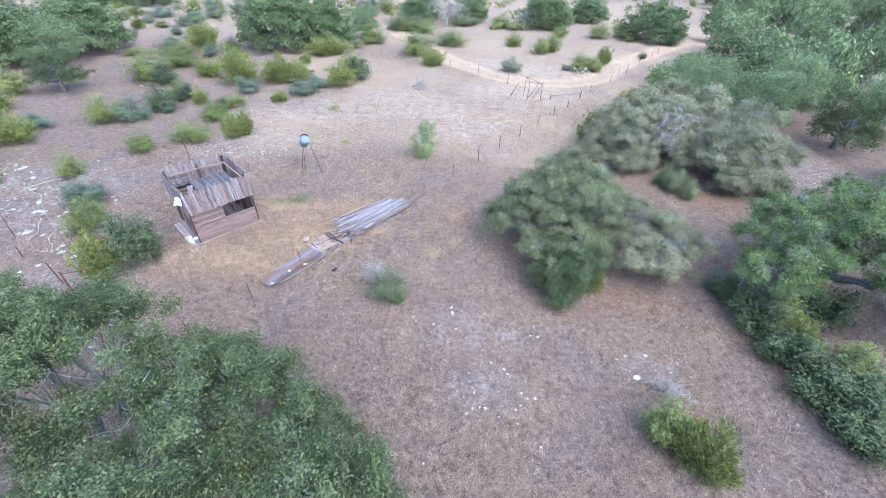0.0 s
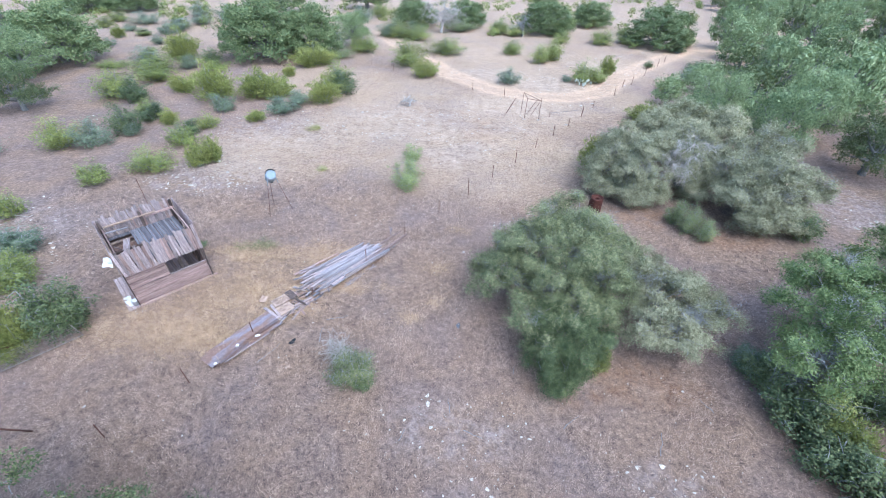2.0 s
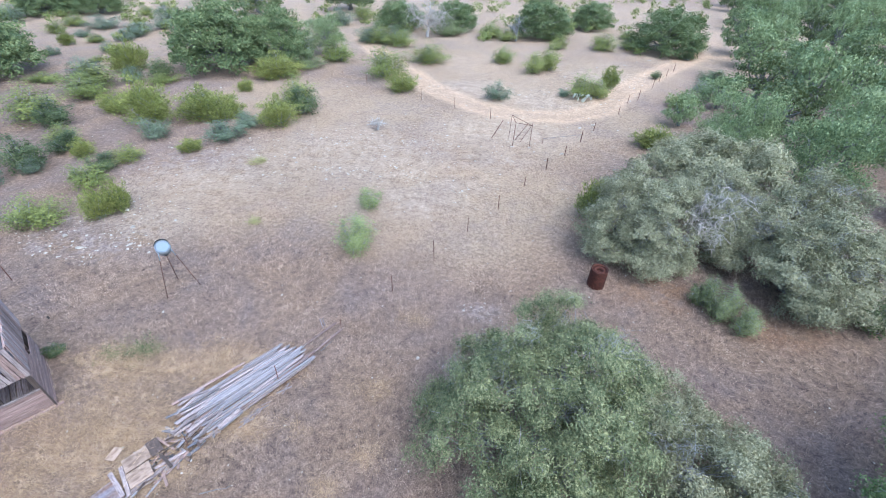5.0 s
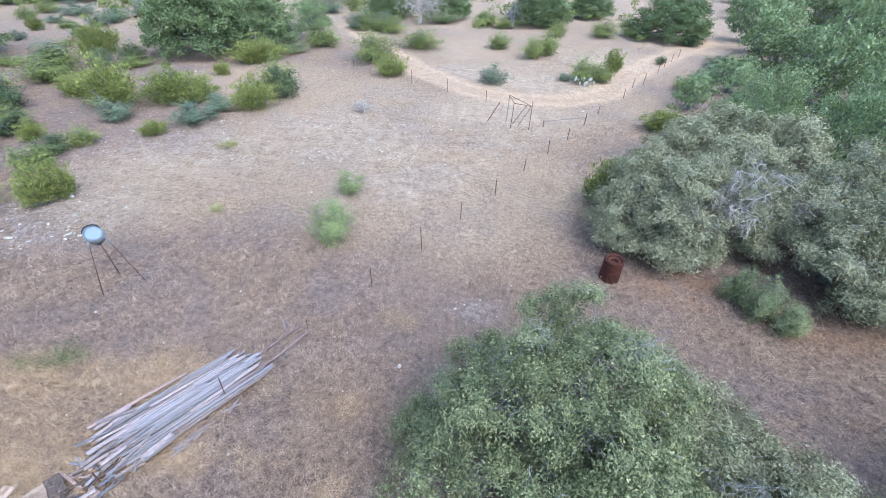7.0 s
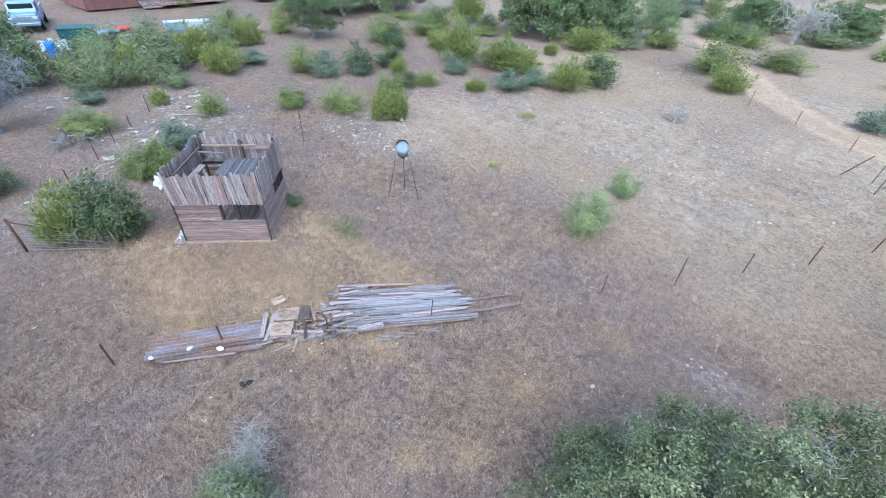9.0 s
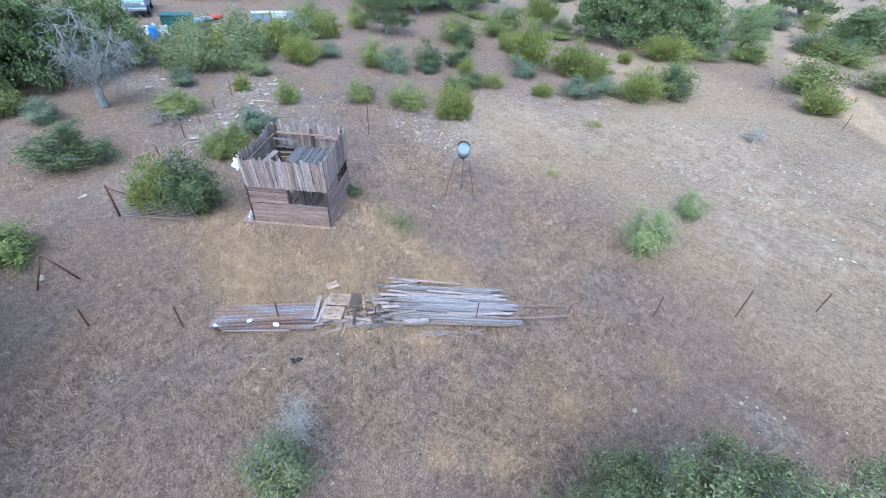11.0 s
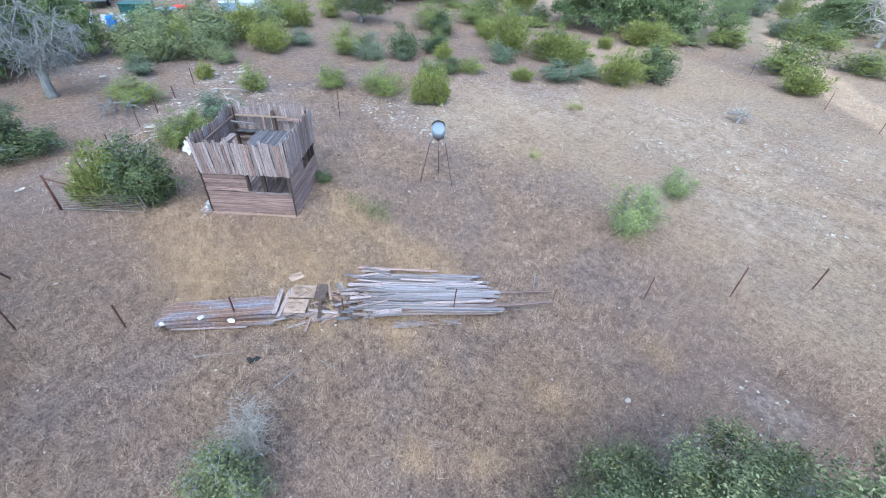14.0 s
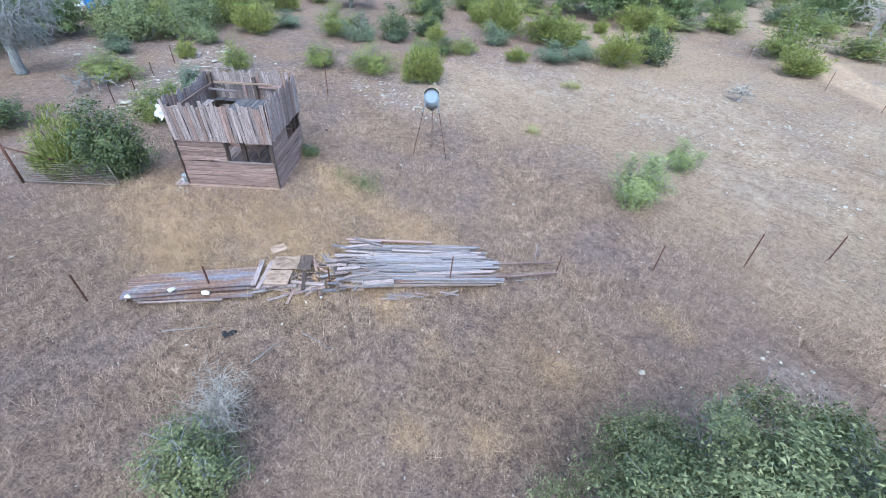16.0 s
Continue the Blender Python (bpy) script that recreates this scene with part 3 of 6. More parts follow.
def swell(x, y):
    """Small unevenness of the pasture."""
    return noise.noise((x * 0.55, y * 0.55, 3.1)) * 0.045 + noise.noise((x * 1.9, y * 1.9, 7.7)) * 0.028


def build_ground():
    fx = np.concatenate([-np.geomspace(1500, 34, 16), np.arange(-33, 26, 0.3), np.geomspace(27, 1500, 18)])
    fy = np.concatenate([-np.geomspace(1500, 6, 14), np.arange(-5, 62, 0.3), np.geomspace(63, 1500, 18)])
    X, Y = np.meshgrid(fx, fy)
    Z = -0.29 - 0.02 * np.clip(X, -60, 60) + 0.008 * np.clip(Y, -60, 110)
    tr = track_mask(X, Y)
    near = (np.abs(X + 3) < 32) & (Y < 62) & (Y > -5)
    bump = np.array([swell(x, y) for x, y in zip(X[near], Y[near])])
    Z[near] += bump - 0.05 * tr[near]
    me = bpy.data.meshes.new("ground")
    ny, nx = X.shape
    idx = np.arange(nx * ny).reshape(ny, nx)
    f = np.stack([idx[:-1, :-1], idx[:-1, 1:], idx[1:, 1:], idx[1:, :-1]], -1).reshape(-1, 4)
    me.vertices.add(nx * ny)
    me.vertices.foreach_set("co", np.stack([X, Y, Z], -1).astype(np.float32).ravel())
    me.loops.add(len(f) * 4)
    me.loops.foreach_set("vertex_index", f.astype(np.int32).ravel())
    me.polygons.add(len(f))
    me.polygons.foreach_set("loop_start", np.arange(0, len(f) * 4, 4, dtype=np.int32))
    me.polygons.foreach_set("use_smooth", np.ones(len(f), dtype=bool))
    me.update(calc_edges=True)
    for name, val in (("track", tr), ("dusty", np.maximum(0.43 * patch(X, Y, DUSTY), 0.52 * patch(X, Y, PALE_GROUND))), ("grit", patch(X, Y, GRIT)), ("gold", patch(X, Y, GOLDEN[:-5])), ("litter", patch(X, Y, LITTER))):
        a = me.attributes.new(name, "FLOAT", "POINT")
        a.data.foreach_set("value", val.astype(np.float32).ravel())
    me.materials.append(GROUND)
    tagged(new("ground", me), "dry trampled pasture with thatch, grit and a pale dirt track", "ground", kind="structure")


build_ground()


def tufts_of_grass(name, tufts, per, area, height, width, mat, label, seed, spots=None, gap=None, sprawl=1.5, curl=False):
    """Tufts of dry grass blades as one object: short curling blades that lean out of each tuft."""
    rng = np.random.default_rng(seed)
    if spots:
        w = np.array([s[2] * s[3] for s in spots])
        k = rng.choice(len(spots), tufts, p=w / w.sum())
        s = np.array(spots)[k]
        a, r = rng.uniform(0, 2 * np.pi, tufts), 1.15 * rng.random(tufts) ** 0.6 * (1 + 0.25 * rng.normal(0, 1, tufts))
        x, y = s[:, 0] + s[:, 2] * r * np.cos(a), s[:, 1] + s[:, 3] * r * np.sin(a)
    else:
        x0, y0, x1, y1 = area
        x, y = rng.uniform(x0, x1, tufts * 3), rng.uniform(y0, y1, tufts * 3)
        if gap:
            free = ~((x > gap[0]) & (x < gap[2]) & (y > gap[1]) & (y < gap[3]))
            x, y = x[free], y[free]
        d = np.array([noise.noise((p * 0.7, q * 0.7, 1.3)) + 0.6 * noise.noise((p * 2.6, q * 2.6, 5.0)) for p, q in zip(x, y)])
        keep = (rng.random(len(x)) < np.clip(0.55 + d * 0.8, 0.08, 1) * (1 - 0.6 * patch(x, y, GRIT))) & (track_mask(x, y) < 0.25)
        x, y = x[keep][:tufts], y[keep][:tufts]
    n = len(x)
    size = np.repeat(rng.gamma(5.0, 0.2, n), per)
    heading, mess = np.repeat(rng.uniform(0, 2 * np.pi, n), per), np.repeat(rng.uniform(0.5, 2.2, n), per)
    m = n * per
    x, y = np.repeat(x, per) + rng.normal(0, 0.028, m) * size, np.repeat(y, per) + rng.normal(0, 0.028, m) * size
    z = -0.29 - 0.02 * x + 0.008 * y - 0.03
    ang = heading + rng.normal(0, 1, m) * mess
    h = height * size * rng.uniform(0.5, 1.25, m)
    lean = h * rng.uniform(0.1, sprawl, m)
    side = np.stack([-np.sin(ang), np.cos(ang), 0 * ang], -1) * (width * rng.uniform(0.6, 1.3, m))[:, None] * 0.5
    base = np.stack([x, y, z], -1)
    tip = base + np.stack([np.cos(ang) * lean, np.sin(ang) * lean, h], -1)
    blades = np.stack([base - side, base + side, tip], 1)
    if curl:
        knee = base + (tip - base) * (0.42, 0.42, 0.72)
        tip[:, 2] = base[:, 2] + h * rng.uniform(0.3, 1.05, m)
        blades = np.concatenate([np.stack([base - side, base + side, knee + side * 0.5], 1), np.stack([knee - side * 0.7, knee + side * 0.7, tip], 1)])
    me = quads(name, blades, 3)
    me.materials.append(mat)
    tagged(new(name, me), label, "grass", kind="stuff")


NEAR = (-11.5, 5.0, 9.5, 24)
DRY = "short dry straw-coloured grass standing in tufts"
tufts_of_grass("dry_grass", 66000, 8, NEAR, 0.108, 0.0072, STRAW, DRY, 5)
tufts_of_grass("dry_grass", 50000, 5, (-19, 5, 15, 36), 0.115, 0.0095, STRAW, DRY, 9, gap=NEAR)
tufts_of_grass("dry_grass", 30000, 4, (-28, 34, 20, 58), 0.095, 0.012, STRAW, DRY, 6)
tufts_of_grass("golden_grass", 6500, 10, None, 0.15, 0.0065, STRAW_GOLD, "taller golden dry grass standing in clumps", 7, GOLDEN[:7] + GOLDEN[-6:], sprawl=2.4, curl=True)


# ---- oaks ----
def oak(x, y, blobs, count, size, seed, mat, label, **kw):
    t = thing("oak_tree", pose(x, y, gz(x, y)), label, "tree", "oaks")
    oak_parts(t, blobs, count, size, seed, mat, single_limbs=True, corners=3, **kw)
    return t


def random_blobs(r, h, rng, n=6):
    """A domed crown whose lower lobes come down near the ground."""
    out = [(rng.uniform(-0.3, 0.3), rng.uniform(-0.3, 0.3), h - r * 0.5, r * 0.5)]
    for ring, (q0, z0, r0) in enumerate(((0.40, 0.64, 0.43), (0.60, 0.32, 0.31))):
        for i in range(n + 2 * ring):
            a = 2 * math.pi * i / (n + 2 * ring) + rng.uniform(-0.35, 0.35)
            q, rr = r * q0 * rng.uniform(0.85, 1.15), r * r0 * rng.uniform(0.75, 1.2)
            out.append((q * math.cos(a), q * math.sin(a), h * z0 * rng.uniform(0.8, 1.15), rr))
    return out


# broad oak beside the first eye point
oak(-5.4, 4.4, [(0.2, 0.1, 3.3, 1.7), (-2.6, 0.6, 4.0, 1.7), (1.7, 0.9, 3.0, 1.5), (3.2, -0.6, 2.9, 1.5), (-1.0, 1.7, 3.7, 1.35), (-3.6, 1.5, 3.6, 1.5), (1.2, -1.3, 3.3, 1.4), (3.9, -1.7, 2.6, 1.3), (-2.0, -1.4, 3.4, 1.5), (1.0, 2.0, 2.6, 0.9), (0.5, 1.7, 3.0, 1.05), (2.6, 0.5, 2.7, 1.1), (3.9, -0.4, 2.6, 1.25), (4.7, -1.4, 2.4, 1.2), (-2.4, 2.3, 3.5, 1.1), (2.8, 1.4, 1.7, 0.9), (3.7, 0.7, 1.8, 0.95), (1.6, 2.2, 2.0, 0.8), (4.1, 0.0, 1.8, 0.85)],
    260000, 0.053, 21, OAK_DEEP, "broad live oak with dark green crown and open gaps", per_m2=2.7, spread=0.11, twigs=2, bald=2)
# spreading oak in the middle of the pasture
oak(4.9, 15.2, [(-0.6, 0.9, 2.3, 1.75), (-2.1, 0.2, 1.3, 1.35), (0.7, 1.9, 1.7, 1.35), (-1.0, -1.2, 1.2, 1.35), (0.9, 0.2, 1.75, 1.3), (-0.1, 1.2, 2.35, 1.25), (1.1, 1.3, 1.7, 1.2), (0.0, 2.4, 2.15, 1.35), (-1.5, 1.9, 1.4, 1.2), (1.2, 2.2, 1.55, 1.1), (-2.35, 1.0, 1.25, 1.15), (0.4, -0.8, 1.05, 0.95), (0.2, -0.3, 1.2, 1.0)],
    215000, 0.046, 22, OAK, "wide low live oak with grey-green leaves and bare twigs showing", per_m2=3.6, spread=0.11, twigs=3, low=-0.6, bald=16)
oak(7.8, 14.9, [(-0.2, 0.0, 1.35, 1.3), (0.7, -0.6, 1.0, 1.15), (-0.6, -1.4, 0.9, 1.05), (0.8, 0.6, 0.95, 0.9), (-0.8, 1.4, 1.35, 1.15), (0.0, 1.0, 1.1, 1.0), (1.3, 0.1, 0.85, 0.95), (-0.2, 1.6, 1.1, 0.95)],
    95000, 0.05, 29, OAK_PALE, "low pale grey-green live oak leaning on a darker one", per_m2=3.6, spread=0.11, twigs=3, low=-0.6, trunk=0.16, bald=10)
oak(4.25, 12.8, [(-0.2, -0.1, 0.8, 1.0), (0.5, 0.3, 0.95, 0.85), (-0.2, 0.9, 1.15, 0.8), (-0.1, -0.6, 0.5, 0.6)],
    92000, 0.04, 28, OAK_DEEP, "small deep green oak crowded under a wider one", per_m2=3.6, spread=0.11, twigs=2, low=-0.6, trunk=0.1)
# oak group by the dead branches
oak(8.7, 24.4, [(-0.7, 0.2, 1.4, 1.2), (0.6, 0.0, 1.9, 1.4), (0.0, 1.4, 1.8, 1.3), (0.3, -1.0, 0.9, 0.95), (1.4, 1.2, 2.1, 1.2), (1.2, -0.7, 1.2, 0.9), (0.6, 2.8, 1.7, 1.2), (-0.2, 2.2, 1.2, 0.9), (0.6, -1.3, 0.55, 0.75), (-1.0, -0.4, 0.65, 0.85), (1.4, -1.0, 0.6, 0.7)],
    100000, 0.066, 23, OAK_PALE, "rounded live oak with pale grey-green crown", per_m2=3.4, spread=0.13, twigs=3, low=-0.6, bald=14)
oak(14.3, 22.9, [(0.0, 0.2, 1.9, 1.4), (1.1, 0.4, 1.6, 1.3), (0.2, -1.0, 1.2, 1.2), (1.8, -0.6, 0.9, 0.95), (-1.0, -1.0, 1.4, 1.0), (-0.6, -1.9, 0.7, 0.7), (2.4, 1.3, 1.5, 1.2), (0.6, 2.0, 2.1, 1.3), (-0.8, 1.5, 1.8, 1.1), (2.3, 3.0, 2.2, 1.4), (-0.3, -0.2, 0.9, 1.1), (2.7, 0.3, 1.3, 1.0), (-0.2, -1.7, 0.5, 0.75), (1.0, -1.5, 0.55, 0.8)],
    120000, 0.066, 24, OAK_PALE, "live oak with pale grey-green crown drooping to the ground", per_m2=3.4, spread=0.13, twigs=3, low=-0.6, bald=16)
oak(13.0, 28.4, [(0, 0, 2.4, 1.5), (1.8, -0.8, 2.3, 1.4), (-1.6, 0.4, 1.9, 1.3), (0.6, 1.6, 2.0, 1.4), (-0.6, 2.4, 1.6, 1.2), (2.4, 1.4, 2.0, 1.3), (-0.6, -1.4, 2.2, 1.2)],
    50000, 0.095, 25, OAK_PALE, "live oak with grey-green crown behind its neighbours", per_m2=3.0, spread=0.14, twigs=2)
oak(12.3, 25.6, [(0, -0.2, 1.95, 1.2), (-0.9, 0.0, 1.7, 0.95), (0.8, -0.1, 1.9, 1.05), (0.1, 0.9, 2.1, 1.1), (-0.1, -0.7, 1.75, 0.85), (-0.5, -1.3, 1.2, 0.85), (0.5, -1.4, 1.1, 0.9), (0.0, -1.8, 0.6, 0.65)],
    84000, 0.055, 27, OAK_PALE, "pale live oak with dead branches hanging from its crown", per_m2=3.4, spread=0.13, twigs=4, bald=14)
# oak at the pasture's shaded edge
oak(13.2, 13.6, [(-1.7, -0.2, 2.4, 1.5), (-2.6, -1.3, 2.0, 1.0), (-1.0, 0.3, 2.4, 1.6), (0.6, 1.2, 2.6, 1.6), (-2.0, -0.9, 1.7, 1.2), (1.0, -0.8, 2.5, 1.7), (-0.4, 1.9, 2.1, 1.2), (2.6, 0.8, 2.6, 1.7), (0.9, -2.2, 2.3, 1.3), (3.4, 2.8, 2.4, 1.6), (2.2, -2.2, 2.3, 1.4)],
    150000, 0.058, 26, OAK_FRESH, "large live oak with fresh green crown and pale bare twigs", per_m2=2.0, spread=0.12, twigs=4, trunk=0.26, bald=26)

# wood to the east: a few grown trees, copied
rng_w = np.random.default_rng(40)
WOOD = [(18.9, 30.3, 2.8, 4.2, 0), (23.8, 28.4, 2.7, 3.6, 1), (18.0, 35.4, 2.8, 3.9, 3), (23.0, 33.4, 2.9, 4.7, 2), (28.2, 31.4, 2.9, 4.0, 0), (22.4, 39.2, 2.9, 4.0, 1), (27.6, 37.2, 3.0, 4.7, 3), (26.6, 43.2, 2.7, 3.8, 0), (20.6, 43.8, 2.1, 2.8, 2), (32.6, 35.0, 2.9, 4.2, 2),
        (20.2, 17.8, 2.8, 3.8, 3), (25.0, 22.6, 2.8, 3.9, 0), (17.8, 12.2, 2.7, 3.6, 1), (29.6, 26.0, 2.8, 4.2, 2), (17.2, 7.4, 2.6, 3.4, 2), (15.9, 33.0, 1.9, 2.5, 3), (31.6, 41.6, 2.9, 4.0, 1), (16.4, 39.8, 1.6, 1.9, 0)]
for gy in np.arange(46, 118, 5.8):
    for gx in np.arange(24, 96, 5.8):
        x, y = gx + rng_w.uniform(-1.6, 1.6), gy + rng_w.uniform(-1.6, 1.6)
        if x > 22.5 + (y - 44) * 0.42 and x < 0.95 * y + 6:
            WOOD.append((x, y, rng_w.uniform(2.4, 3.1), rng_w.uniform(2.9, 4.8), int(rng_w.integers(0, 4))))
protos = {}
for x, y, r, h, k in WOOD:
    far = math.hypot(x, y) > 43
    key = (k, far)
    m = Matrix.LocRotScale((x, y, gz(x, y)), Euler((0, 0, rng_w.uniform(0, 6.28))), (r * 0.88 / 3, r * 0.88 / 3, h * rng_w.uniform(0.85, 1.35) / 4))
    if key in protos:
        copy_thing(protos[key], m).matrix_basis = m
        continue
    t = thing("oak_tree", Matrix.Identity(4), "live oak in a dense wood with mixed green crown", "tree", "wood")
    mats = (OAK_WOOD, OAK_DEEP, OAK_WOOD, OAK_WOOD)
    oak_parts(t, random_blobs(3.0, 4.0, np.random.default_rng(60 + k)), 3400 if far else 17000, 0.24 if far else 0.105, 70 + k, mats[k],
              per_m2=1.2 if far else 2.2, spread=0.2 if far else 0.17, twigs=0 if far else 0.35, low=-0.6, lobes=3 if far else 5, corners=3)
    t.matrix_basis = m
    protos[key] = t

# dense oak whose crown comes down to the ground
dense = [(0.1, 0.0, 3.1, 1.3)]
for i in range(7):
    a = i * 0.9
    dense += [(1.2 * math.cos(a), 1.2 * math.sin(a), 2.5, 1.2), (1.75 * math.cos(a + 0.4), 1.75 * math.sin(a + 0.4), 1.5 + 0.2 * (i % 3), 1.15), (2.1 * math.cos(a), 2.1 * math.sin(a), 0.75, 0.9)]
protos[(4, False)] = thing("oak_tree", Matrix.LocRotScale((-20.6, 49.0, gz(-20.6, 49.0)), Euler((0, 0, 0)), (1.5, 1.5, 1.4)), "single live oak standing among low scrub", "tree", "single oaks")
oak_parts(protos[(4, False)], dense, 21000, 0.145, 66, OAK_LONE, per_m2=2.2, spread=0.16, twigs=0, low=-0.8, lobes=4, corners=3)
protos[(4, True)] = protos[(4, False)]

# single far oaks: x, y, radius, height, kind
for i, (x, y, r, h, k) in enumerate([(-16.2, 51.0, 3.4, 4.9, 4), (22.9, 62.6, 4.2, 4.4, 4), (9.8, 68.4, 3.9, 4.2, 4), (17.2, 75.0, 3.0, 3.3, 4), (-13.2, 55.6, 2.6, 4.0, 2), (-1.0, 71.0, 3.2, 3.4, 4),
                                  (-8.0, 70.5, 3.4, 3.3, 4), (37.8, 78.6, 2.0, 2.5, 1), (-28.0, 9.0, 2.7, 4.9, 4), (-26.6, 5.6, 3.0, 5.0, 4), (-31.0, 7.0, 3.4, 5.6, 4), (-29.4, 12.4, 2.3, 4.0, 4), (-30.4, 31.4, 2.2, 3.2, 1), (-56.5, 71, 3.8, 3.6, 4), (-51.0, 73.5, 3.6, 3.4, 4),
                                  (-38, 44, 4.2, 5.2, 4), (-41, 38, 4.2, 5.0, 4), (-36.5, 38.5, 3.0, 4.0, 0), (-30, 78, 4.0, 4.4, 1), (-18, 84, 4.4, 4.2, 1)]):
    near = math.hypot(x, y) < 58
    m = Matrix.LocRotScale((x, y, gz(x, y)), Euler((0, 0, i * 1.7)), (r / 3, r / 3, h / 4))
    o = copy_thing(protos[(k, not near)], pose(0, 0, 0))
    o.matrix_basis = m
    tagged(o, "single live oak standing among low scrub", "tree", "single oaks")


# ---- dead trees ----
def bare_tree(name, x, y, blobs, seed, label, trunk=0.16, per=26, base=True, lift=0.0, mat=DEAD, thick=1.0, droop=0.1):
    rng = np.random.default_rng(seed)
    t = thing(name, pose(x, y, gz(x, y) + lift), label, "dead tree")
    fork = (0.1, 0.0, 1.1 if base else 0.35)
    big = [[(p, trunk * (1.2 - 0.1 * i)) for i, p in enumerate(wobble((0, 0, -0.15), fork, rng, 4, 0.12))]]
    small = []
    for bx, by, bz, r in blobs:
        pts = wobble(fork, (bx, by, bz), rng, 5, 0.25)
        big.append([(p, trunk * (0.62 - 0.1 * i)) for i, p in enumerate(pts)])
        for _ in range(per):
            s = pts[rng.integers(2, 6)]
            d = rng.normal(0, 1, 3)
            d[2] = d[2] * 0.8 - droop
            e = np.array(s) + d / np.linalg.norm(d) * r * rng.uniform(0.6, 1.2)
            w = wobble(s, e, rng, 4, 0.3)
            small.append([(p, thick * (0.026 - 0.005 * i)) for i, p in enumerate(w)])
            for _ in range(3):
                q = w[rng.integers(1, 5)]
                e2 = np.array(q) + rng.normal(0, 0.28 * r, 3)
                small.append([(q, thick * 0.012), (tuple((np.array(q) + e2) / 2 + rng.normal(0, 0.06, 3)), thick * 0.009), (tuple(e2), thick * 0.005)])
    part("trunk", tubes("trunk", big[:1], 7), DRIFT if mat is DRIFT else DEAD, t)
    for limb in big[1:]:
        part("limb", tubes("limb", [limb], 6), DRIFT if mat is DRIFT else DEAD, t)
    part("twig_tangle", tubes("twig_tangle", small, 3), mat, t, "tangle of bare bleached twigs")["kind"] = "stuff"
    return t


bare_tree("dead_oak", -23.2, 11.3, [(0.5, 1.5, 2.3, 0.9), (0.4, -0.8, 2.7, 0.8), (0.2, 0.6, 3.1, 1.0), (-0.2, -0.5, 3.5, 0.9), (0.6, 1.2, 3.0, 1.0), (0.3, 0.2, 4.1, 1.0), (0.7, 0.7, 2.3, 0.9), (0.4, 1.9, 2.8, 0.8)], 90, "leafless bleached oak with a tangle of drooping twigs", 0.19, 44, True, 0.0, TWIG, 0.75, 0.7)
bare_tree("dead_oak", 11.3, 24.7, [(-0.9, -0.5, 2.3, 0.6), (-0.3, -0.2, 2.9, 0.65), (0.5, -0.1, 3.1, 0.7), (1.1, -0.3, 2.8, 0.6), (-0.5, -0.9, 2.0, 0.7), (0.4, -0.9, 2.4, 0.75), (0.1, -1.3, 1.8, 0.6)], 91, "bare bleached branches hanging out between green oak crowns", 0.07, 22, True, 0.1, DRIFT, 0.65, 1.1)
bare_tree("dead_oak", -3.9, 66.0, [(0.4, 0, 3.4, 1.9), (-1.9, -0.3, 2.9, 1.7), (2.2, -0.4, 2.7, 1.6), (0.9, -0.6, 2.0, 1.6)], 92, "bare grey tree standing among far scrub", 0.2, 34, True, 0.0, DRIFT, 1.3)
bare_tree("dead_oak", 6.6, 65.6, [(0.2, -0.2, 2.4, 1.1), (-0.6, -0.3, 1.6, 1.0)], 93, "bare grey branches beside a far oak", 0.12, 22)
bare_tree("bare_limb", 10.9, 12.6, [(0.0, -0.2, 1.6, 0.8), (0.5, -0.6, 1.4, 0.8), (-0.5, 0.2, 1.3, 0.7)], 98, "bare pale limb reaching out under an oak crown", 0.07, 24, False, 0.0, DEAD, 0.7)
bare_tree("dead_stump", -3.95, 36.4, [(0.3, 0.1, 0.4, 0.4), (-0.35, 0.0, 0.35, 0.4), (0.05, -0.25, 0.5, 0.35), (-0.1, 0.15, 0.6, 0.35)], 94, "bleached tree stump with short snapped branches", 0.07, 7, False, 0.0, DRIFT, 1.5)
bare_tree("fallen_branch", -20.0, 13.2, [(0.9, 0.6, 0.35, 0.6), (0.4, -0.5, 0.3, 0.6)], 95, "bleached branch lying on the ground", 0.05, 12, False, 0.05)
bare_tree("fallen_branch", -14.2, 52.0, [(0.4, 0.1, 1.9, 0.9), (0.1, -0.3, 1.4, 0.8)], 96, "bare grey branches in a thin far oak", 0.1, 22)


# ---- shrubs ----
# kind, x, y, width, height
KINDS = {"juniper": (JUNIPER, 6000, 0.07, "upright yellow-green juniper bush with feathery sprays"),
         "shrub": (SHRUB, 5200, 0.058, "rounded mid-green shrub in dry grass"),
         "sage": (SAGE, 4600, 0.056, "low grey-green shrub in dry grass"),
         "olive": (OLIVE, 5200, 0.058, "broad olive-green shrub with yellowing tips"),
         "deep": (OAK_DEEP, 5200, 0.06, "dense dark green shrub in dry grass"),
         "pale": (PALE, 5200, 0.05, "feathery pale yellow-green shrub standing alone in grass"),
         "thin": (DUSKY, 2600, 0.05, "straggling olive-green shrub with bare twigs showing")}
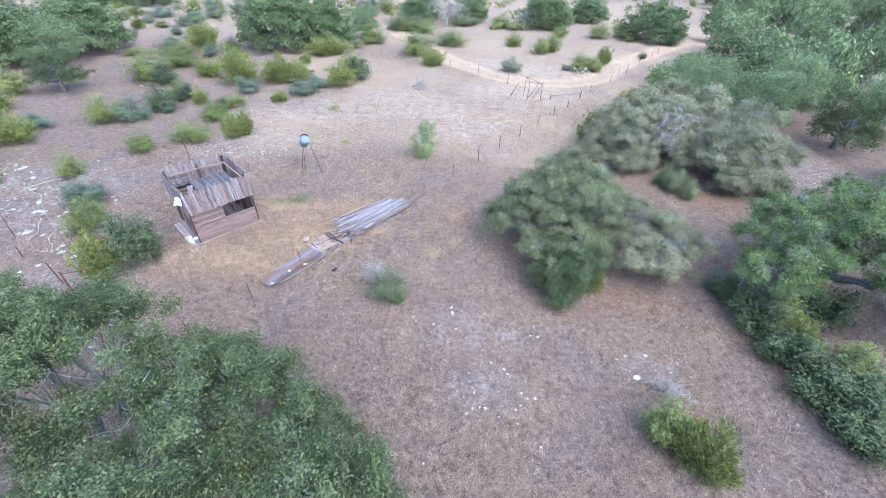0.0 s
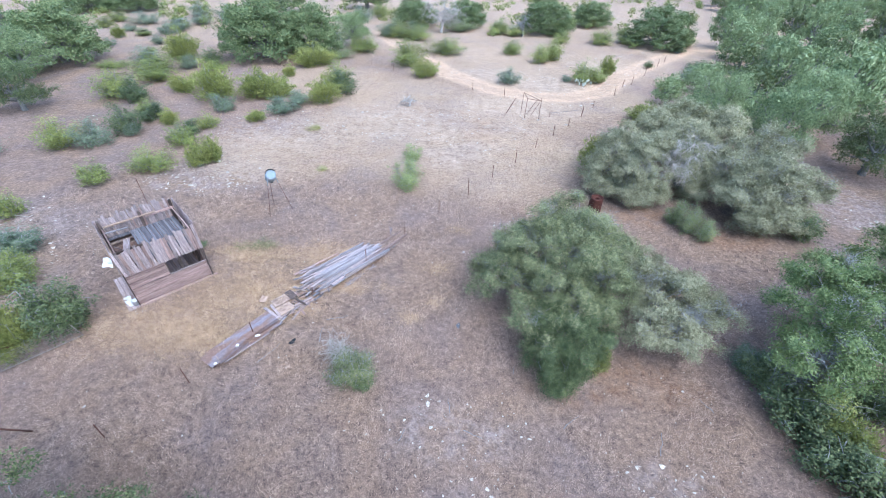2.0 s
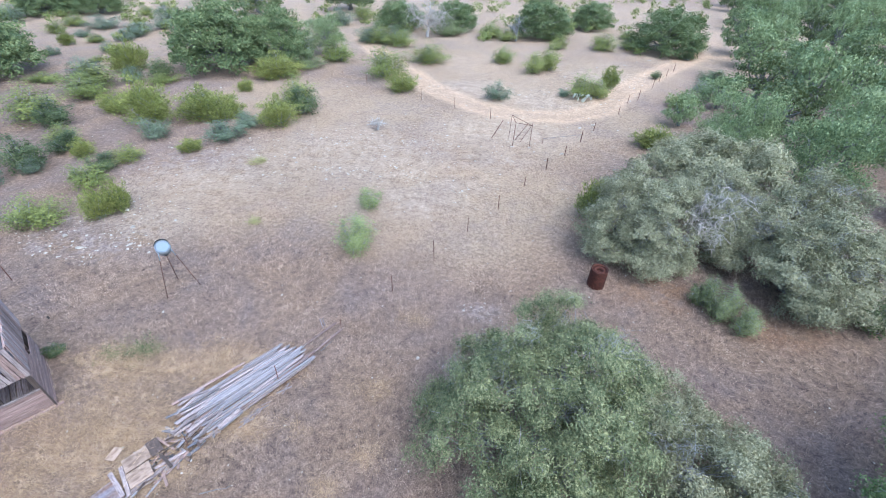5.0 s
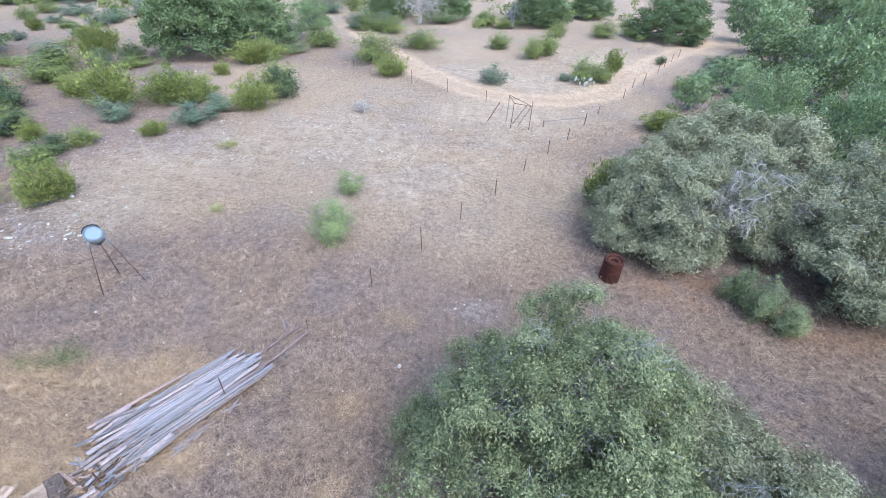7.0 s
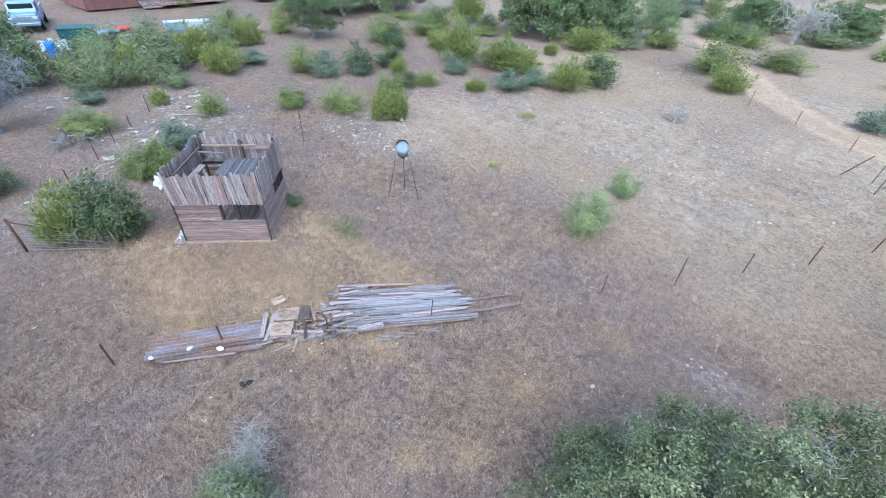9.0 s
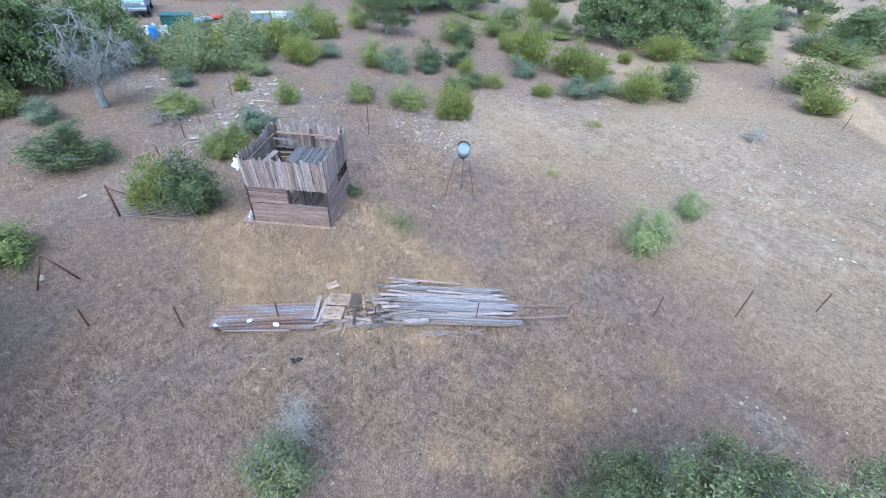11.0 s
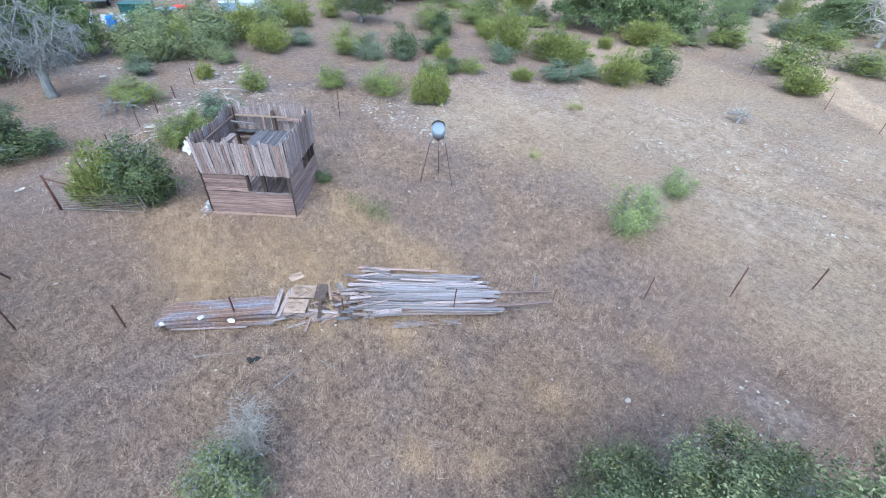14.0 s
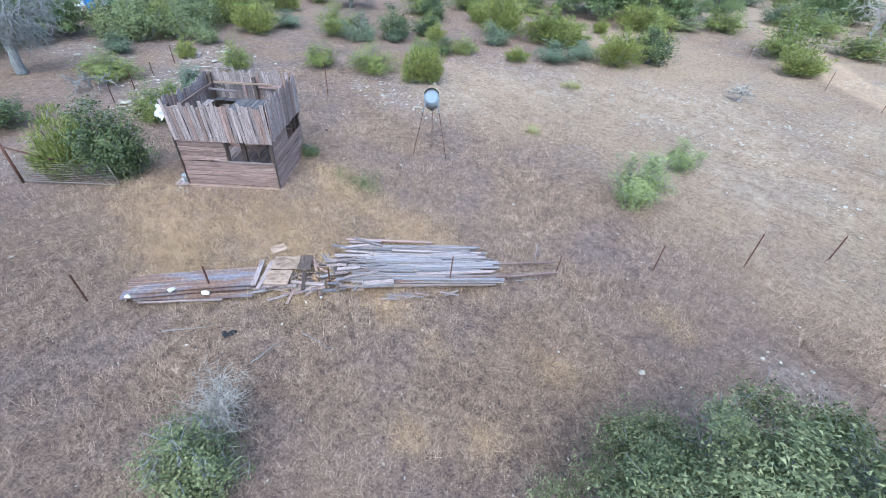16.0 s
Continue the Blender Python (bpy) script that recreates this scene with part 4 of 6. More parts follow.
# Undergrowth below the edge oak mostly gets 'deep': its shade is put into colour.
SHRUBS = """shrub -26.3 39.6 2.7 1.4; juniper -18.8 35.9 3.0 2.3; juniper -22.1 37.2 1.6 1.3; juniper -15.9 37.0 3.0 1.75; juniper -14.3 36.6 1.9 1.5; sage -17.1 33.2 1.7 1.1; sage -12.8 33.7 2.1 .95; sage -12.3 35.8 1.6 .9
juniper -10.5 36.4 2.3 1.6; deep -9.6 38.6 2.0 1.6; shrub -10.5 40.2 2.0 1.9; juniper -14.8 47.1 3.1 1.85; juniper -15.7 42.8 1.05 .85; juniper -13.9 31.8 1.1 .62; shrub -16.4 30.1 1.2 .88; deep -17.2 29.3 1.5 .7; deep -20.7 31.1 1.7 .9
shrub -16.6 27.4 1.9 1.05; juniper -13.95 24.7 1.2 1.3; pale -2.3 26.8 1.1 .95; pale -2.1 23.75 1.45 1.4; shrub -5.8 48.7 3.3 2.3; juniper -3.7 44.8 1.9 1.25; shrub -2.5 53.9 3.2 1.6; juniper -28.0 46.8 2.6 2.6; deep -24.2 34.5 1.9 1.5
sage 3.9 43.8 1.7 1.15; shrub 4.9 55.1 2.0 1.35; shrub 7.4 52.0 2.2 1.6; shrub 9.1 53.0 1.8 2.0; shrub 10.7 45.4 2.2 1.6; shrub 12.0 45.2 1.5 1.2; juniper 13.5 48.0 1.2 1.6; shrub 16.2 62.5 2.6 1.7; deep 23.5 51.2 2.3 .9; juniper 17.9 43.7 1.6 .9
juniper 13.6 35.9 1.9 1.2; juniper 7.9 27.2 1.5 1.7; shrub -9.3 61.9 3.2 1.6; shrub -6.6 60.6 3.0 1.6; shrub 3.6 66.6 2.6 1.2; shrub 5.6 65.8 2.4 1.2; deep -17.5 9.7 2.6 1.3; shrub -12.0 8.0 1.7 .95; juniper -12.45 11.9 1.5 1.6; deep -11.95 12.7 1.7 1.8; deep -11.55 13.05 1.4 1.6
shrub -15.2 14.4 1.4 1.1; shrub -15.7 15.1 1.3 1.0; sage -17.0 16.4 1.9 1.0; shrub -20.9 14.1 2.1 .9; juniper -22.4 17.4 .8 .8; shrub -19.5 18.8 1.2 1.25; shrub -18.2 22.2 1.6 1.0; shrub -16.2 24.0 2.2 1.15; juniper -13.5 25.4 1.0 1.35
shrub -23.1 26.0 2.2 1.7; sage -21.6 26.6 2.0 1.4; deep -21.0 28.6 2.0 1.6; shrub -21.6 31.9 1.5 1.0; juniper -26.0 22.2 2.5 1.55; sage -26.6 24.6 2.2 .85; shrub -26.1 35.2 2.9 2.0; shrub -27.4 41.8 3.3 1.6; olive -26.7 16.6 2.4 2.1; olive -28.1 19.7 3.2 2.2
juniper -29.6 21.6 2.6 2.0; olive -26.2 18.2 2.2 1.6; olive -30.4 18.2 3.0 2.2; olive -31.6 24.0 3.2 2.0; thin -2.0 11.9 1.25 1.05; thin -2.3 11.75 1.0 .8; thin -1.75 12.0 .9 .9; deep -1.7 11.6 .6 .45; shrub 6.0 7.35 1.2 1.25; juniper 6.75 6.6 1.3 1.7; deep 6.4 6.95 .8 .7
olive 10.8 21.7 1.0 1.1; olive 11.6 20.6 1.0 .9; olive 11.2 21.1 1.0 1.2; deep 16.1 21.1 1.6 1.1; deep 10.5 12.9 1.5 1.1; deep 10.6 11.6 1.6 1.1; sage 10.1 13.5 1.2 .7; deep 10.7 10.2 1.7 1.1; deep 11.1 9.0 1.7 1.1; deep 11.3 7.8 1.8 1.2; shrub 11.2 11.8 1.4 1.2; juniper 11.3 10.8 1.3 1.1; deep 12.9 11.9 1.6 1.5; shrub 12.3 9.8 1.4 1.2; deep 11.9 8.8 2.0 1.2; deep 12.6 7.4 2.0 1.2; shrub 13.2 6.2 2.2 1.3; juniper 5.35 12.9 .7 1.0
deep 11.6 12.2 1.6 1.0; shrub -34.8 27.0 3.0 2.0; shrub -33.4 30.0 2.6 1.8; deep -24.4 45.4 2.0 1.3; sage -25.6 43.6 1.8 1.1; sage -30.2 44.4 2.4 1.4; shrub -11.3 53.4 3.0 1.7; deep 24.2 59.4 2.0 1.0; shrub 26.5 63.6 2.0 1.3
shrub 19.4 63.8 2.2 1.2; shrub 11.2 62.0 1.7 1.2; sage -20.4 28.2 1.3 .7; juniper -19.2 30.4 1.0 .9; sage -8.5 62.0 2.0 1.2; deep 18.6 51.6 .9 .6; sage 21.0 47.6 2.0 1.0; deep -10.0 17.5 .6 .3; sage 9.2 45.2 .9 .5; olive -28.6 15.6 2.6 2.0; olive -29.8 16.6 2.8 2.0; juniper -27.6 17.9 1.6 1.6; olive -29.4 23.4 2.6 1.7; olive -32.4 20.6 3.0 2.2; juniper -31.0 26.2 2.2 1.7; olive -24.6 19.0 1.5 1.1; shrub -33.0 17.4 2.4 1.6; olive -27.0 15.4 1.6 1.3; sage -24.8 15.2 1.6 .8; shrub -24.0 7.4 2.2 1.4; sage -22.4 9.2 1.6 .9"""
SHRUBS += """
shrub -46.0 59.86 1.64 1.27; sage -41.9 58.74 1.5 0.74; shrub -38.7 56.49 1.74 0.75; sage -42.97 63.59 3.35 1.3; sage -37.6 62.26 3.17 0.97; sage -36.26 64.81 2.65 1.36; shrub -44.17 73.22 2.01 1.13; sage -39.7 70.8 2.53 1.72; sage -34.29 52.75 1.47 0.91; sage -38.53 50.62 1.15 0.8
juniper -40.45 54.85 1.29 1.17; sage -36.53 57.83 1.78 0.98; sage -34.35 67.87 2.57 1.95; shrub -32.81 48.97 1.01 0.5; sage -36.44 60.02 1.85 1.19; sage -9.84 62.23 2.92 1.66; sage -7.03 62.66 2.63 1.46; olive -1.48 67.77 3.6 1.43; shrub 3.93 68.67 2.55 1.29; sage -15.83 71.39 2.98 1.81
olive -13.19 50.39 2.35 1.01; olive -15.2 48.28 2.74 1.62; shrub -23.24 44.0 2.05 0.66; shrub 20.34 69.42 2.25 0.8; shrub 11.1 66.9 2.85 0.78; shrub -32.6 43.05 2.13 0.56; sage -1.16 78.8 2.52 1.3; shrub -14.08 75.8 2.39 1.97"""
rng_s = np.random.default_rng(8)
for gx in np.arange(-64, -47, 5.0):
    for gy in np.arange(30, 66, 5.0):
        x, y = gx + rng_s.uniform(-2.2, 2.2), gy + rng_s.uniform(-2.2, 2.2)
        SHRUBS += "; %s %.2f %.2f %.2f %.2f" % (rng_s.choice(("shrub", "sage", "deep", "shrub")), x, y, rng_s.uniform(1.4, 3.2), rng_s.uniform(0.9, 1.9))
shrub_protos = {}
for row in SHRUBS.replace("\n", ";").split(";"):
    kind, *nums = row.split()
    x, y, w, h = map(float, nums)
    mat, count, size, label = KINDS[kind]
    key = (kind, int(rng_s.integers(0, 3)), math.hypot(x, y) > 26, w > 2.1)
    m = Matrix.LocRotScale((x, y, gz(x, y)), Euler((0, 0, rng_s.uniform(0, 6.28))), (w * (1.42 if y > 30 else 1.2), w * (1.42 if y > 30 else 1.2), h * 1.12))
    if key not in shrub_protos:
        b = thing("juniper_bush" if kind == "juniper" else "shrub", Matrix.Identity(4), label, "bush", "scrub bushes")
        bush_parts(b, 100 + 7 * key[1] + len(kind), mat, int(count * (0.85 if key[2] else 1.75) * (1.35 if key[3] else 1)), size * (0.68 if key[2] else 0.54) * (0.78 if key[3] else 1), kind, key[2])
        shrub_protos[key] = b
        b.matrix_basis = m
    else:
        c = copy_thing(shrub_protos[key], Matrix.Identity(4))
        c.matrix_basis = m


# low scrub too far off to count
def far_scrub():
    rng = np.random.default_rng(31)
    spots = []
    for _ in range(520):
        y, x = rng.uniform(60, 150), rng.uniform(-110, 70)
        if x < 0.42 * (y - 44) + 20 and track_mask(np.array([x]), np.array([y]), 2.0)[0] < 0.05:
            spots.append((x, y))
    c, n = [], []
    for x, y in spots:
        w, h = rng.uniform(0.5, 1.3), rng.uniform(0.5, 1.4)
        k = 9
        d = rng.normal(0, 1, (k, 3))
        d /= np.linalg.norm(d, axis=1)[:, None]
        d[:, 2] = np.abs(d[:, 2])
        c.append(np.array((x, y, gz(x, y) + 0.15)) + d * (w, w, h))
        n.append(d)
    me = quads("far_scrub", leaves(np.concatenate(c), np.concatenate(n), 0.2, 70000, 0.22, rng, 0.7, corners=3), 3)
    me.materials.append(SHRUB)
    tagged(new("far_scrub", me), "scattered grey-green scrub across distant pale ground", "scrub", kind="stuff")


far_scrub()


def weed(x, y, r, seed):
    rng = np.random.default_rng(seed)
    t = thing("yellow_weed", pose(x, y, gz(x, y)), "small tuft of yellow-green weed in dry grass", "weed", "yellow weeds")
    c = rng.normal(0, 0.3, (40, 3)) * (r, r, 0.5 * r) + (0, 0, 0.3 * r)
    part("foliage", quads("foliage", leaves(c, c * 0 + (0, 0, 1), 0.09, 650, 0.05, rng)), GOLD, t)


for i, (x, y, r) in enumerate([(-7.10, 25.05, 0.32), (-9.6, 30.6, 0.5), (-9.3, 30.9, 0.3)]):
    weed(x, y, r, 200 + i)



def forb(x, y, r, seed):
    rng = np.random.default_rng(seed)
    t = thing("low_forb", pose(x, y, gz(x, y)), "sparse low grey-green forb creeping through dry grass", "weed", "low forbs")
    c = rng.normal(0, 0.42, (46, 3)) * (r, r, 0.08) + (0, 0, 0.07)
    part("foliage", quads("foliage", leaves(c, c * 0 + (0, 0, 1), 0.07, 800, 0.042, rng)), DUSKY, t)


for i, (x, y, r) in enumerate([(-8.1, 17.7, 0.55), (-7.6, 17.9, 0.5), (-7.2, 17.9, 0.4), (7.6, 17.9, 0.5)]):
    forb(x, y, r, 230 + i)

bare_tree("dead_shrub", 6.5, 8.6, [(0.3, 0.1, 0.3, 0.4), (-0.3, 0.2, 0.3, 0.4), (0.0, -0.2, 0.35, 0.4), (0.6, -0.3, 0.25, 0.35)], 88, "low grey leafless brush behind a green bush", 0.02, 24, False, 0.0, DRIFT, 0.28)
for x, y, h in ((-2.24, 19.32, 0.5), (-2.2, 19.4, 0.42)):
    stake = thing("wooden_stake", pose(x, y, gz(x, y), 2, -3, 0), "thin bleached stake standing upright in dry grass", "stake", "stakes")
    board("shaft", stake, (0, 0, h / 2 - 0.04), (h, 0.025, 0.018), (0, 90, 0), WOOD_SILVER, 2)

# grey dead brush leaning over the shrub near the heap
bare_tree("dead_shrub", -2.5, 12.2, [(0.1, 0.1, 0.6, 0.4), (-0.25, 0.1, 0.5, 0.35), (0.2, -0.2, 0.5, 0.35), (0.0, 0.3, 0.8, 0.45), (-0.35, 0.35, 0.7, 0.45)], 97, "grey leafless brush beside a green shrub", 0.025, 46, False, 0.0, DRIFT, 0.24)

# ---- stones ----
def scattered_stones():
    rng = np.random.default_rng(77)
    base = [rock_bm(s) for s in range(4)]
    shapes = []
    for b in base:
        b.verts.ensure_lookup_table()
        shapes.append((np.array([v.co[:] for v in b.verts]), np.array([[v.index for v in f.verts] for f in b.faces])))
        b.free()
    bm = bmesh.new()
    bmesh.ops.create_icosphere(bm, subdivisions=1, radius=0.5)
    sv, sf = np.array([v.co[:] for v in bm.verts]), np.array([[v.index for v in f.verts] for f in bm.faces])
    bm.free()
    V, F, off = [], [], 0
    spots = []
    for cx, cy, rx, ry in GRIT:
        for _ in range(int((60 if rx * ry < 1.4 else 26 if rx * ry < 2.5 else 15) * rx * ry)):
            a, r = rng.uniform(0, 6.28), math.sqrt(rng.random()) * 1.1
            spots.append((cx + rx * r * math.cos(a), cy + ry * r * math.sin(a), rng.gamma(1.5, 0.017) + 0.015))
    for _ in range(1100):
        spots.append((rng.uniform(-16, 13), rng.uniform(5.5, 40), rng.gamma(1.3, 0.012) + 0.014))
    for _ in range(130):
        spots.append((rng.uniform(-9, 9), rng.uniform(5, 19), rng.gamma(1.2, 0.011) + 0.022))
    for _ in range(420):
        spots.append((rng.uniform(-26, 18), rng.uniform(30, 55), rng.gamma(1.5, 0.022) + 0.025))
    for x, y, s in spots:
        q = sv * (1 + rng.normal(0, 0.28, (len(sv), 1))) * s * rng.uniform(0.7, 1.5, 3) * (1, 1, 0.55)
        a = rng.uniform(0, 6.28)
        R = np.array([[math.cos(a), -math.sin(a), 0], [math.sin(a), math.cos(a), 0], [0, 0, 1]])
        V.append(q @ R.T + (x, y, gz(x, y) + swell(x, y) + 0.016))
        F.append(sf + off)
        off += len(sv)
    me = bpy.data.meshes.new("stones")
    me.from_pydata(np.concatenate(V).tolist(), [], np.concatenate(F).tolist())
    me.materials.append(PEBBLE)
    tagged(new("stones", me), "pale limestone pebbles scattered through dry grass", "stones", kind="stuff")


scattered_stones()
ROCKS = [(-0.45, 15.95, 0.16), (-4.3, 14.2, 0.15), (2.25, 9.3, 0.16), (-0.6, 13.9, 0.14), (1.0, 18.4, 0.28), (1.35, 18.2, 0.2), (-15.7, 11.6, 0.3), (-14.6, 9.8, 0.35), (-17.5, 13.9, 0.6), (-18.3, 15.5, 0.8), (-19.0, 16.2, 0.7), (-17.2, 15.2, 0.5),
         (-20.2, 17.2, 0.9), (-21.2, 18.3, 0.7), (-22.6, 19.2, 0.6), (-16.4, 14.8, 0.4), (-25.0, 13.4, 0.9), (-26.0, 14.3, 1.0), (-24.2, 14.6, 0.6), (-12.1, 24.1, 0.4), (-11.4, 22.9, 0.35), (-13.2, 22.5, 0.4), (-10.6, 24.8, 0.3), (-14.4, 23.2, 0.45),
         (7.6, 34.0, 0.6), (6.5, 33.0, 0.25), (9.4, 38.3, 0.5), (10.4, 39.0, 0.4), (-5.2, 29.3, 0.3), (-7.4, 31.0, 0.35), (-3.8, 47.4, 0.6), (-2.6, 48.2, 0.5), (18.5, 57.5, 0.7), (20.0, 58.4, 0.6), (16.9, 56.0, 0.5), (5.1, 25.0, 0.2), (-4.0, 28.4, 0.3), (2.5, 32.4, 0.3),
         (-9.2, 10.2, 0.22), (-10.6, 8.6, 0.3), (19.4, 22.3, 0.35), (20.8, 23.0, 0.4), (19.9, 20.9, 0.3), (9.9, 8.0, 0.25), (8.3, 9.8, 0.2), (-1.6, 21.9, 0.2), (0.2, 9.2, 0.18)]
rock_meshes = []
for s in range(5):
    me = bpy.data.meshes.new("rock")
    b = rock_bm(300 + s)
    b.to_mesh(me)
    b.free()
    me.materials.append(STONE)
    rock_meshes.append(me)
rng_r = random.Random(70)
for _ in range(120):
    k = rng_r.random()
    ROCKS.append((-14.6 - 9.5 * k + rng_r.gauss(0, 0.6), 12.2 + 7.4 * k + rng_r.gauss(0, 0.55), rng_r.uniform(0.1, 0.38)))
for i, (x, y, s) in enumerate(ROCKS):
    s = min(s, 0.3 + 0.35 * s) * (0.65 if s < 0.25 and y < 22 else 1)
    o = new("rock", rock_meshes[i % 5])
    o.matrix_basis = Matrix.LocRotScale((x, y, gz(x, y) + s * 0.1), Euler((0, 0, i * 2.1)), (s * (0.7 + 0.3 * math.sin(i)), s * 0.5, s * 0.3))
    tagged(o, "pale limestone rock lying in dry grass", "rock", "limestone rocks")


# ---- the board fort ----
def build_fort():
    x0, y0 = -10.18, 14.08
    fort = thing("wooden_fort", pose(x0, y0, -0.04, 0, 0, 48.4), "weathered board fort with picket parapet, open window and no roof", "shed")
    rng = random.Random(3)
    W, D = 2.44, 2.42
    t = 0.024

    def jit(a):
        return rng.uniform(-a, a)

    # base frame and floor
    board("sill_beam", fort, (W / 2, -0.03, 0.05), (W + 0.3, 0.09, 0.13), (0, 0, 0), WOOD_BROWN, 1)
    board("sill_beam", fort, (W / 2, D, 0.05), (W + 0.1, 0.09, 0.13), (0, 0, 0), WOOD_BROWN, 2)
    board("sill_beam", fort, (W, D / 2, 0.05), (D, 0.09, 0.13), (0, 0, 90), WOOD_BROWN, 3)
    board("sill_beam", fort, (0, D / 2, 0.05), (D, 0.09, 0.13), (0, 0, 90), WOOD_BROWN, 3)
    n = 18
    for i in range(n):
        board("floor_plank", fort, (0.08 + (W - 0.16) * (i + 0.5) / n, D / 2, 0.135), (D - 0.1, (W - 0.16) / n - 0.008, t), (0, 0, 90), WOOD_GREY, i)
    for i in range(3):
        board("step_plank", fort, (-0.08 - 0.125 * i, 1.02 + jit(0.03), 0.12), (2.3, 0.115, 0.03), (0, 0, 90), WOOD_GREY, i + 2, "pale grey step plank")
    board("step_bearer", fort, (-0.2, 0.2, 0.04), (0.42, 0.08, 0.09), (0, 0, 0), WOOD_BROWN, 4)
    board("step_bearer", fort, (-0.2, 1.9, 0.04), (0.42, 0.08, 0.09), (0, 0, 0), WOOD_BROWN, 4)
    # corner and middle posts
    for px, py, h in ((0.05, 0.05, 2.3), (W - 0.05, 0.05, 2.36), (0.05, D - 0.05, 2.4), (W - 0.05, D - 0.05, 2.4), (1.67, 0.07, 1.55), (W - 0.05, 2.0, 1.6), (1.2, 0.07, 1.55), (0.05, 1.2, 1.6), (1.32, D - 0.06, 2.35), (W - 0.05, 1.17, 1.6)):
        board("post", fort, (px, py, h / 2), (h, 0.088, 0.088), (0, 90, 0), WOOD_DARK, int(px * 7 + py * 3), "dark rough post")
    # corner trim strips
    for px, py in ((-0.02, -0.035), (W + 0.02, -0.035)):
        board("corner_strip", fort, (px, py, 0.78), (1.4, 0.05, 0.03), (0, 90, 0), WOOD_DARK, 5, "dark corner strip")
    # plank walls
    pw = 0.137
    for i in range(10):
        z = 0.135 + pw * (i + 0.5)
        full = z < 0.80
        L = W - 0.01 if full else 1.2
        board("wall_plank", fort, (L / 2, -0.008 + jit(0.004), z), (L, pw - 0.006, t), (90, 0, jit(0.25)), WOOD_BROWN, i)
        if z < 1.42:
            L = D if z < 0.94 else 1.18
            board("wall_plank", fort, (W + 0.008 + jit(0.004), L / 2, z + 0.02), (L, pw - 0.006, t), (90, 0, 90 + jit(0.25)), WOOD_BROWN, i + 1)
            L = 1.22
            board("wall_plank", fort, (-0.008 + jit(0.004), L / 2, z), (L, pw - 0.006, t), (90, 0, 90 + jit(0.25)), WOOD_BROWN, i + 2)
            board("wall_plank", fort, (W / 2, D + 0.008 + jit(0.004), z), (W, pw - 0.006, t), (90, 0, jit(0.25)), WOOD_BROWN, i + 3)
    board("window_sill", fort, (1.82, -0.01, 0.825), (1.22, 0.07, 0.035), (0, 0, 0), WOOD_GREY, 1)
    # upper deck with a hatch
    for y in (0.12, 1.2, 2.3):
        board("joist", fort, (W / 2, y, 1.61), (W - 0.05, 0.14, 0.04), (90, 0, 0), WOOD_DARK, 2)
    n = 26
    for i in range(n):
        x = 0.1 + (W - 0.2) * (i + 0.5) / n
        lo = 0.05 if x > 0.95 else (1.2 if x > 0.8 else 2.15)
        if lo < D - 0.2:
            hi = D - 0.06
            board("deck_plank", fort, (x, (lo + hi) / 2, 1.70 + jit(0.008)), (hi - lo, (W - 0.2) / n - 0.006, t), (0, 0, 90 + jit(0.5)), WOOD_SLATE, i + 1)
    board("bench_plank", fort, (0.44, 0.75, 1.95), (0.95, 0.2, 0.04), (0, -10, 74), WOOD_GREY, 3, "loose grey bench plank")
    board("bench_leg", fort, (0.5, 1.1, 1.74), (0.3, 0.16, 0.03), (0, 90, 10), WOOD_BROWN, 2)
    board("bench_leg", fort, (0.4, 0.45, 1.72), (0.3, 0.16, 0.03), (0, 90, 10), WOOD_BROWN, 1)
    board("loose_block", fort, (0.62, 0.62, 1.72), (0.26, 0.2, 0.16), (0, 0, 20), WOOD_BROWN, 1)
    board("loose_block", fort, (0.3, 1.5, 1.55), (0.7, 0.14, 0.04), (30, 50, 60), WOOD_GREY, 2)
    # rails inside the parapet
    board("rail", fort, (W * 0.40, D - 0.09, 2.16), (1.65, 0.09, 0.045), (0, 0, 0), WOOD_TAN, 1, "pale upper rail")
    board("rail", fort, (W * 0.80, D - 0.09, 2.10), (1.0, 0.09, 0.04), (90, 0, 0), WOOD_BROWN, 2)
    board("rail", fort, (0.42, D - 0.32, 2.02), (0.8, 0.07, 0.035), (0, 4, 2), WOOD_SILVER, 2, "thin pale stick")
    board("rail", fort, (0.08, D / 2, 2.1), (D - 0.1, 0.09, 0.04), (90, 0, 90), WOOD_BROWN, 2)
    board("rail", fort, (W - 0.08, D / 2, 2.12), (D - 0.1, 0.09, 0.04), (90, 0, 90), WOOD_BROWN, 3)
    board("rail", fort, (W / 2, 0.08, 2.06), (W - 0.1, 0.09, 0.04), (90, 0, 0), WOOD_BROWN, 3)
    board("rail_block", fort, (1.05, D - 0.12, 1.98), (0.34, 0.09, 0.06), (0, 90, 0), WOOD_BROWN, 3)
    # pickets of the parapet
    def pickets(n, L, at, turn, lo, hi, lean):
        for i in range(n):
            h = hi - lo + rng.uniform(-0.11, 0.09)
            w = L / n * rng.uniform(0.82, 1.02)
            s = (i + 0.5) / n * L
            x, y = at(s)
            g = WOOD_GREY if rng.random() < 0.62 else WOOD_BROWN
            ob = board("picket", fort, (x, y, lo + h / 2 + jit(0.015)), (h, w, 0.02), (0, 0, 0), g, i)
            r = Euler((0, 0, radians(turn))).to_matrix() @ Euler((radians(0), radians(lean + jit(2.0)), 0)).to_matrix() @ Matrix(((0, 1, 0), (0, 0, -1), (-1, 0, 0)))
            ob.matrix_basis = Matrix.LocRotScale((x, y, lo + h / 2 + jit(0.015)), r, (h, w, 0.02))

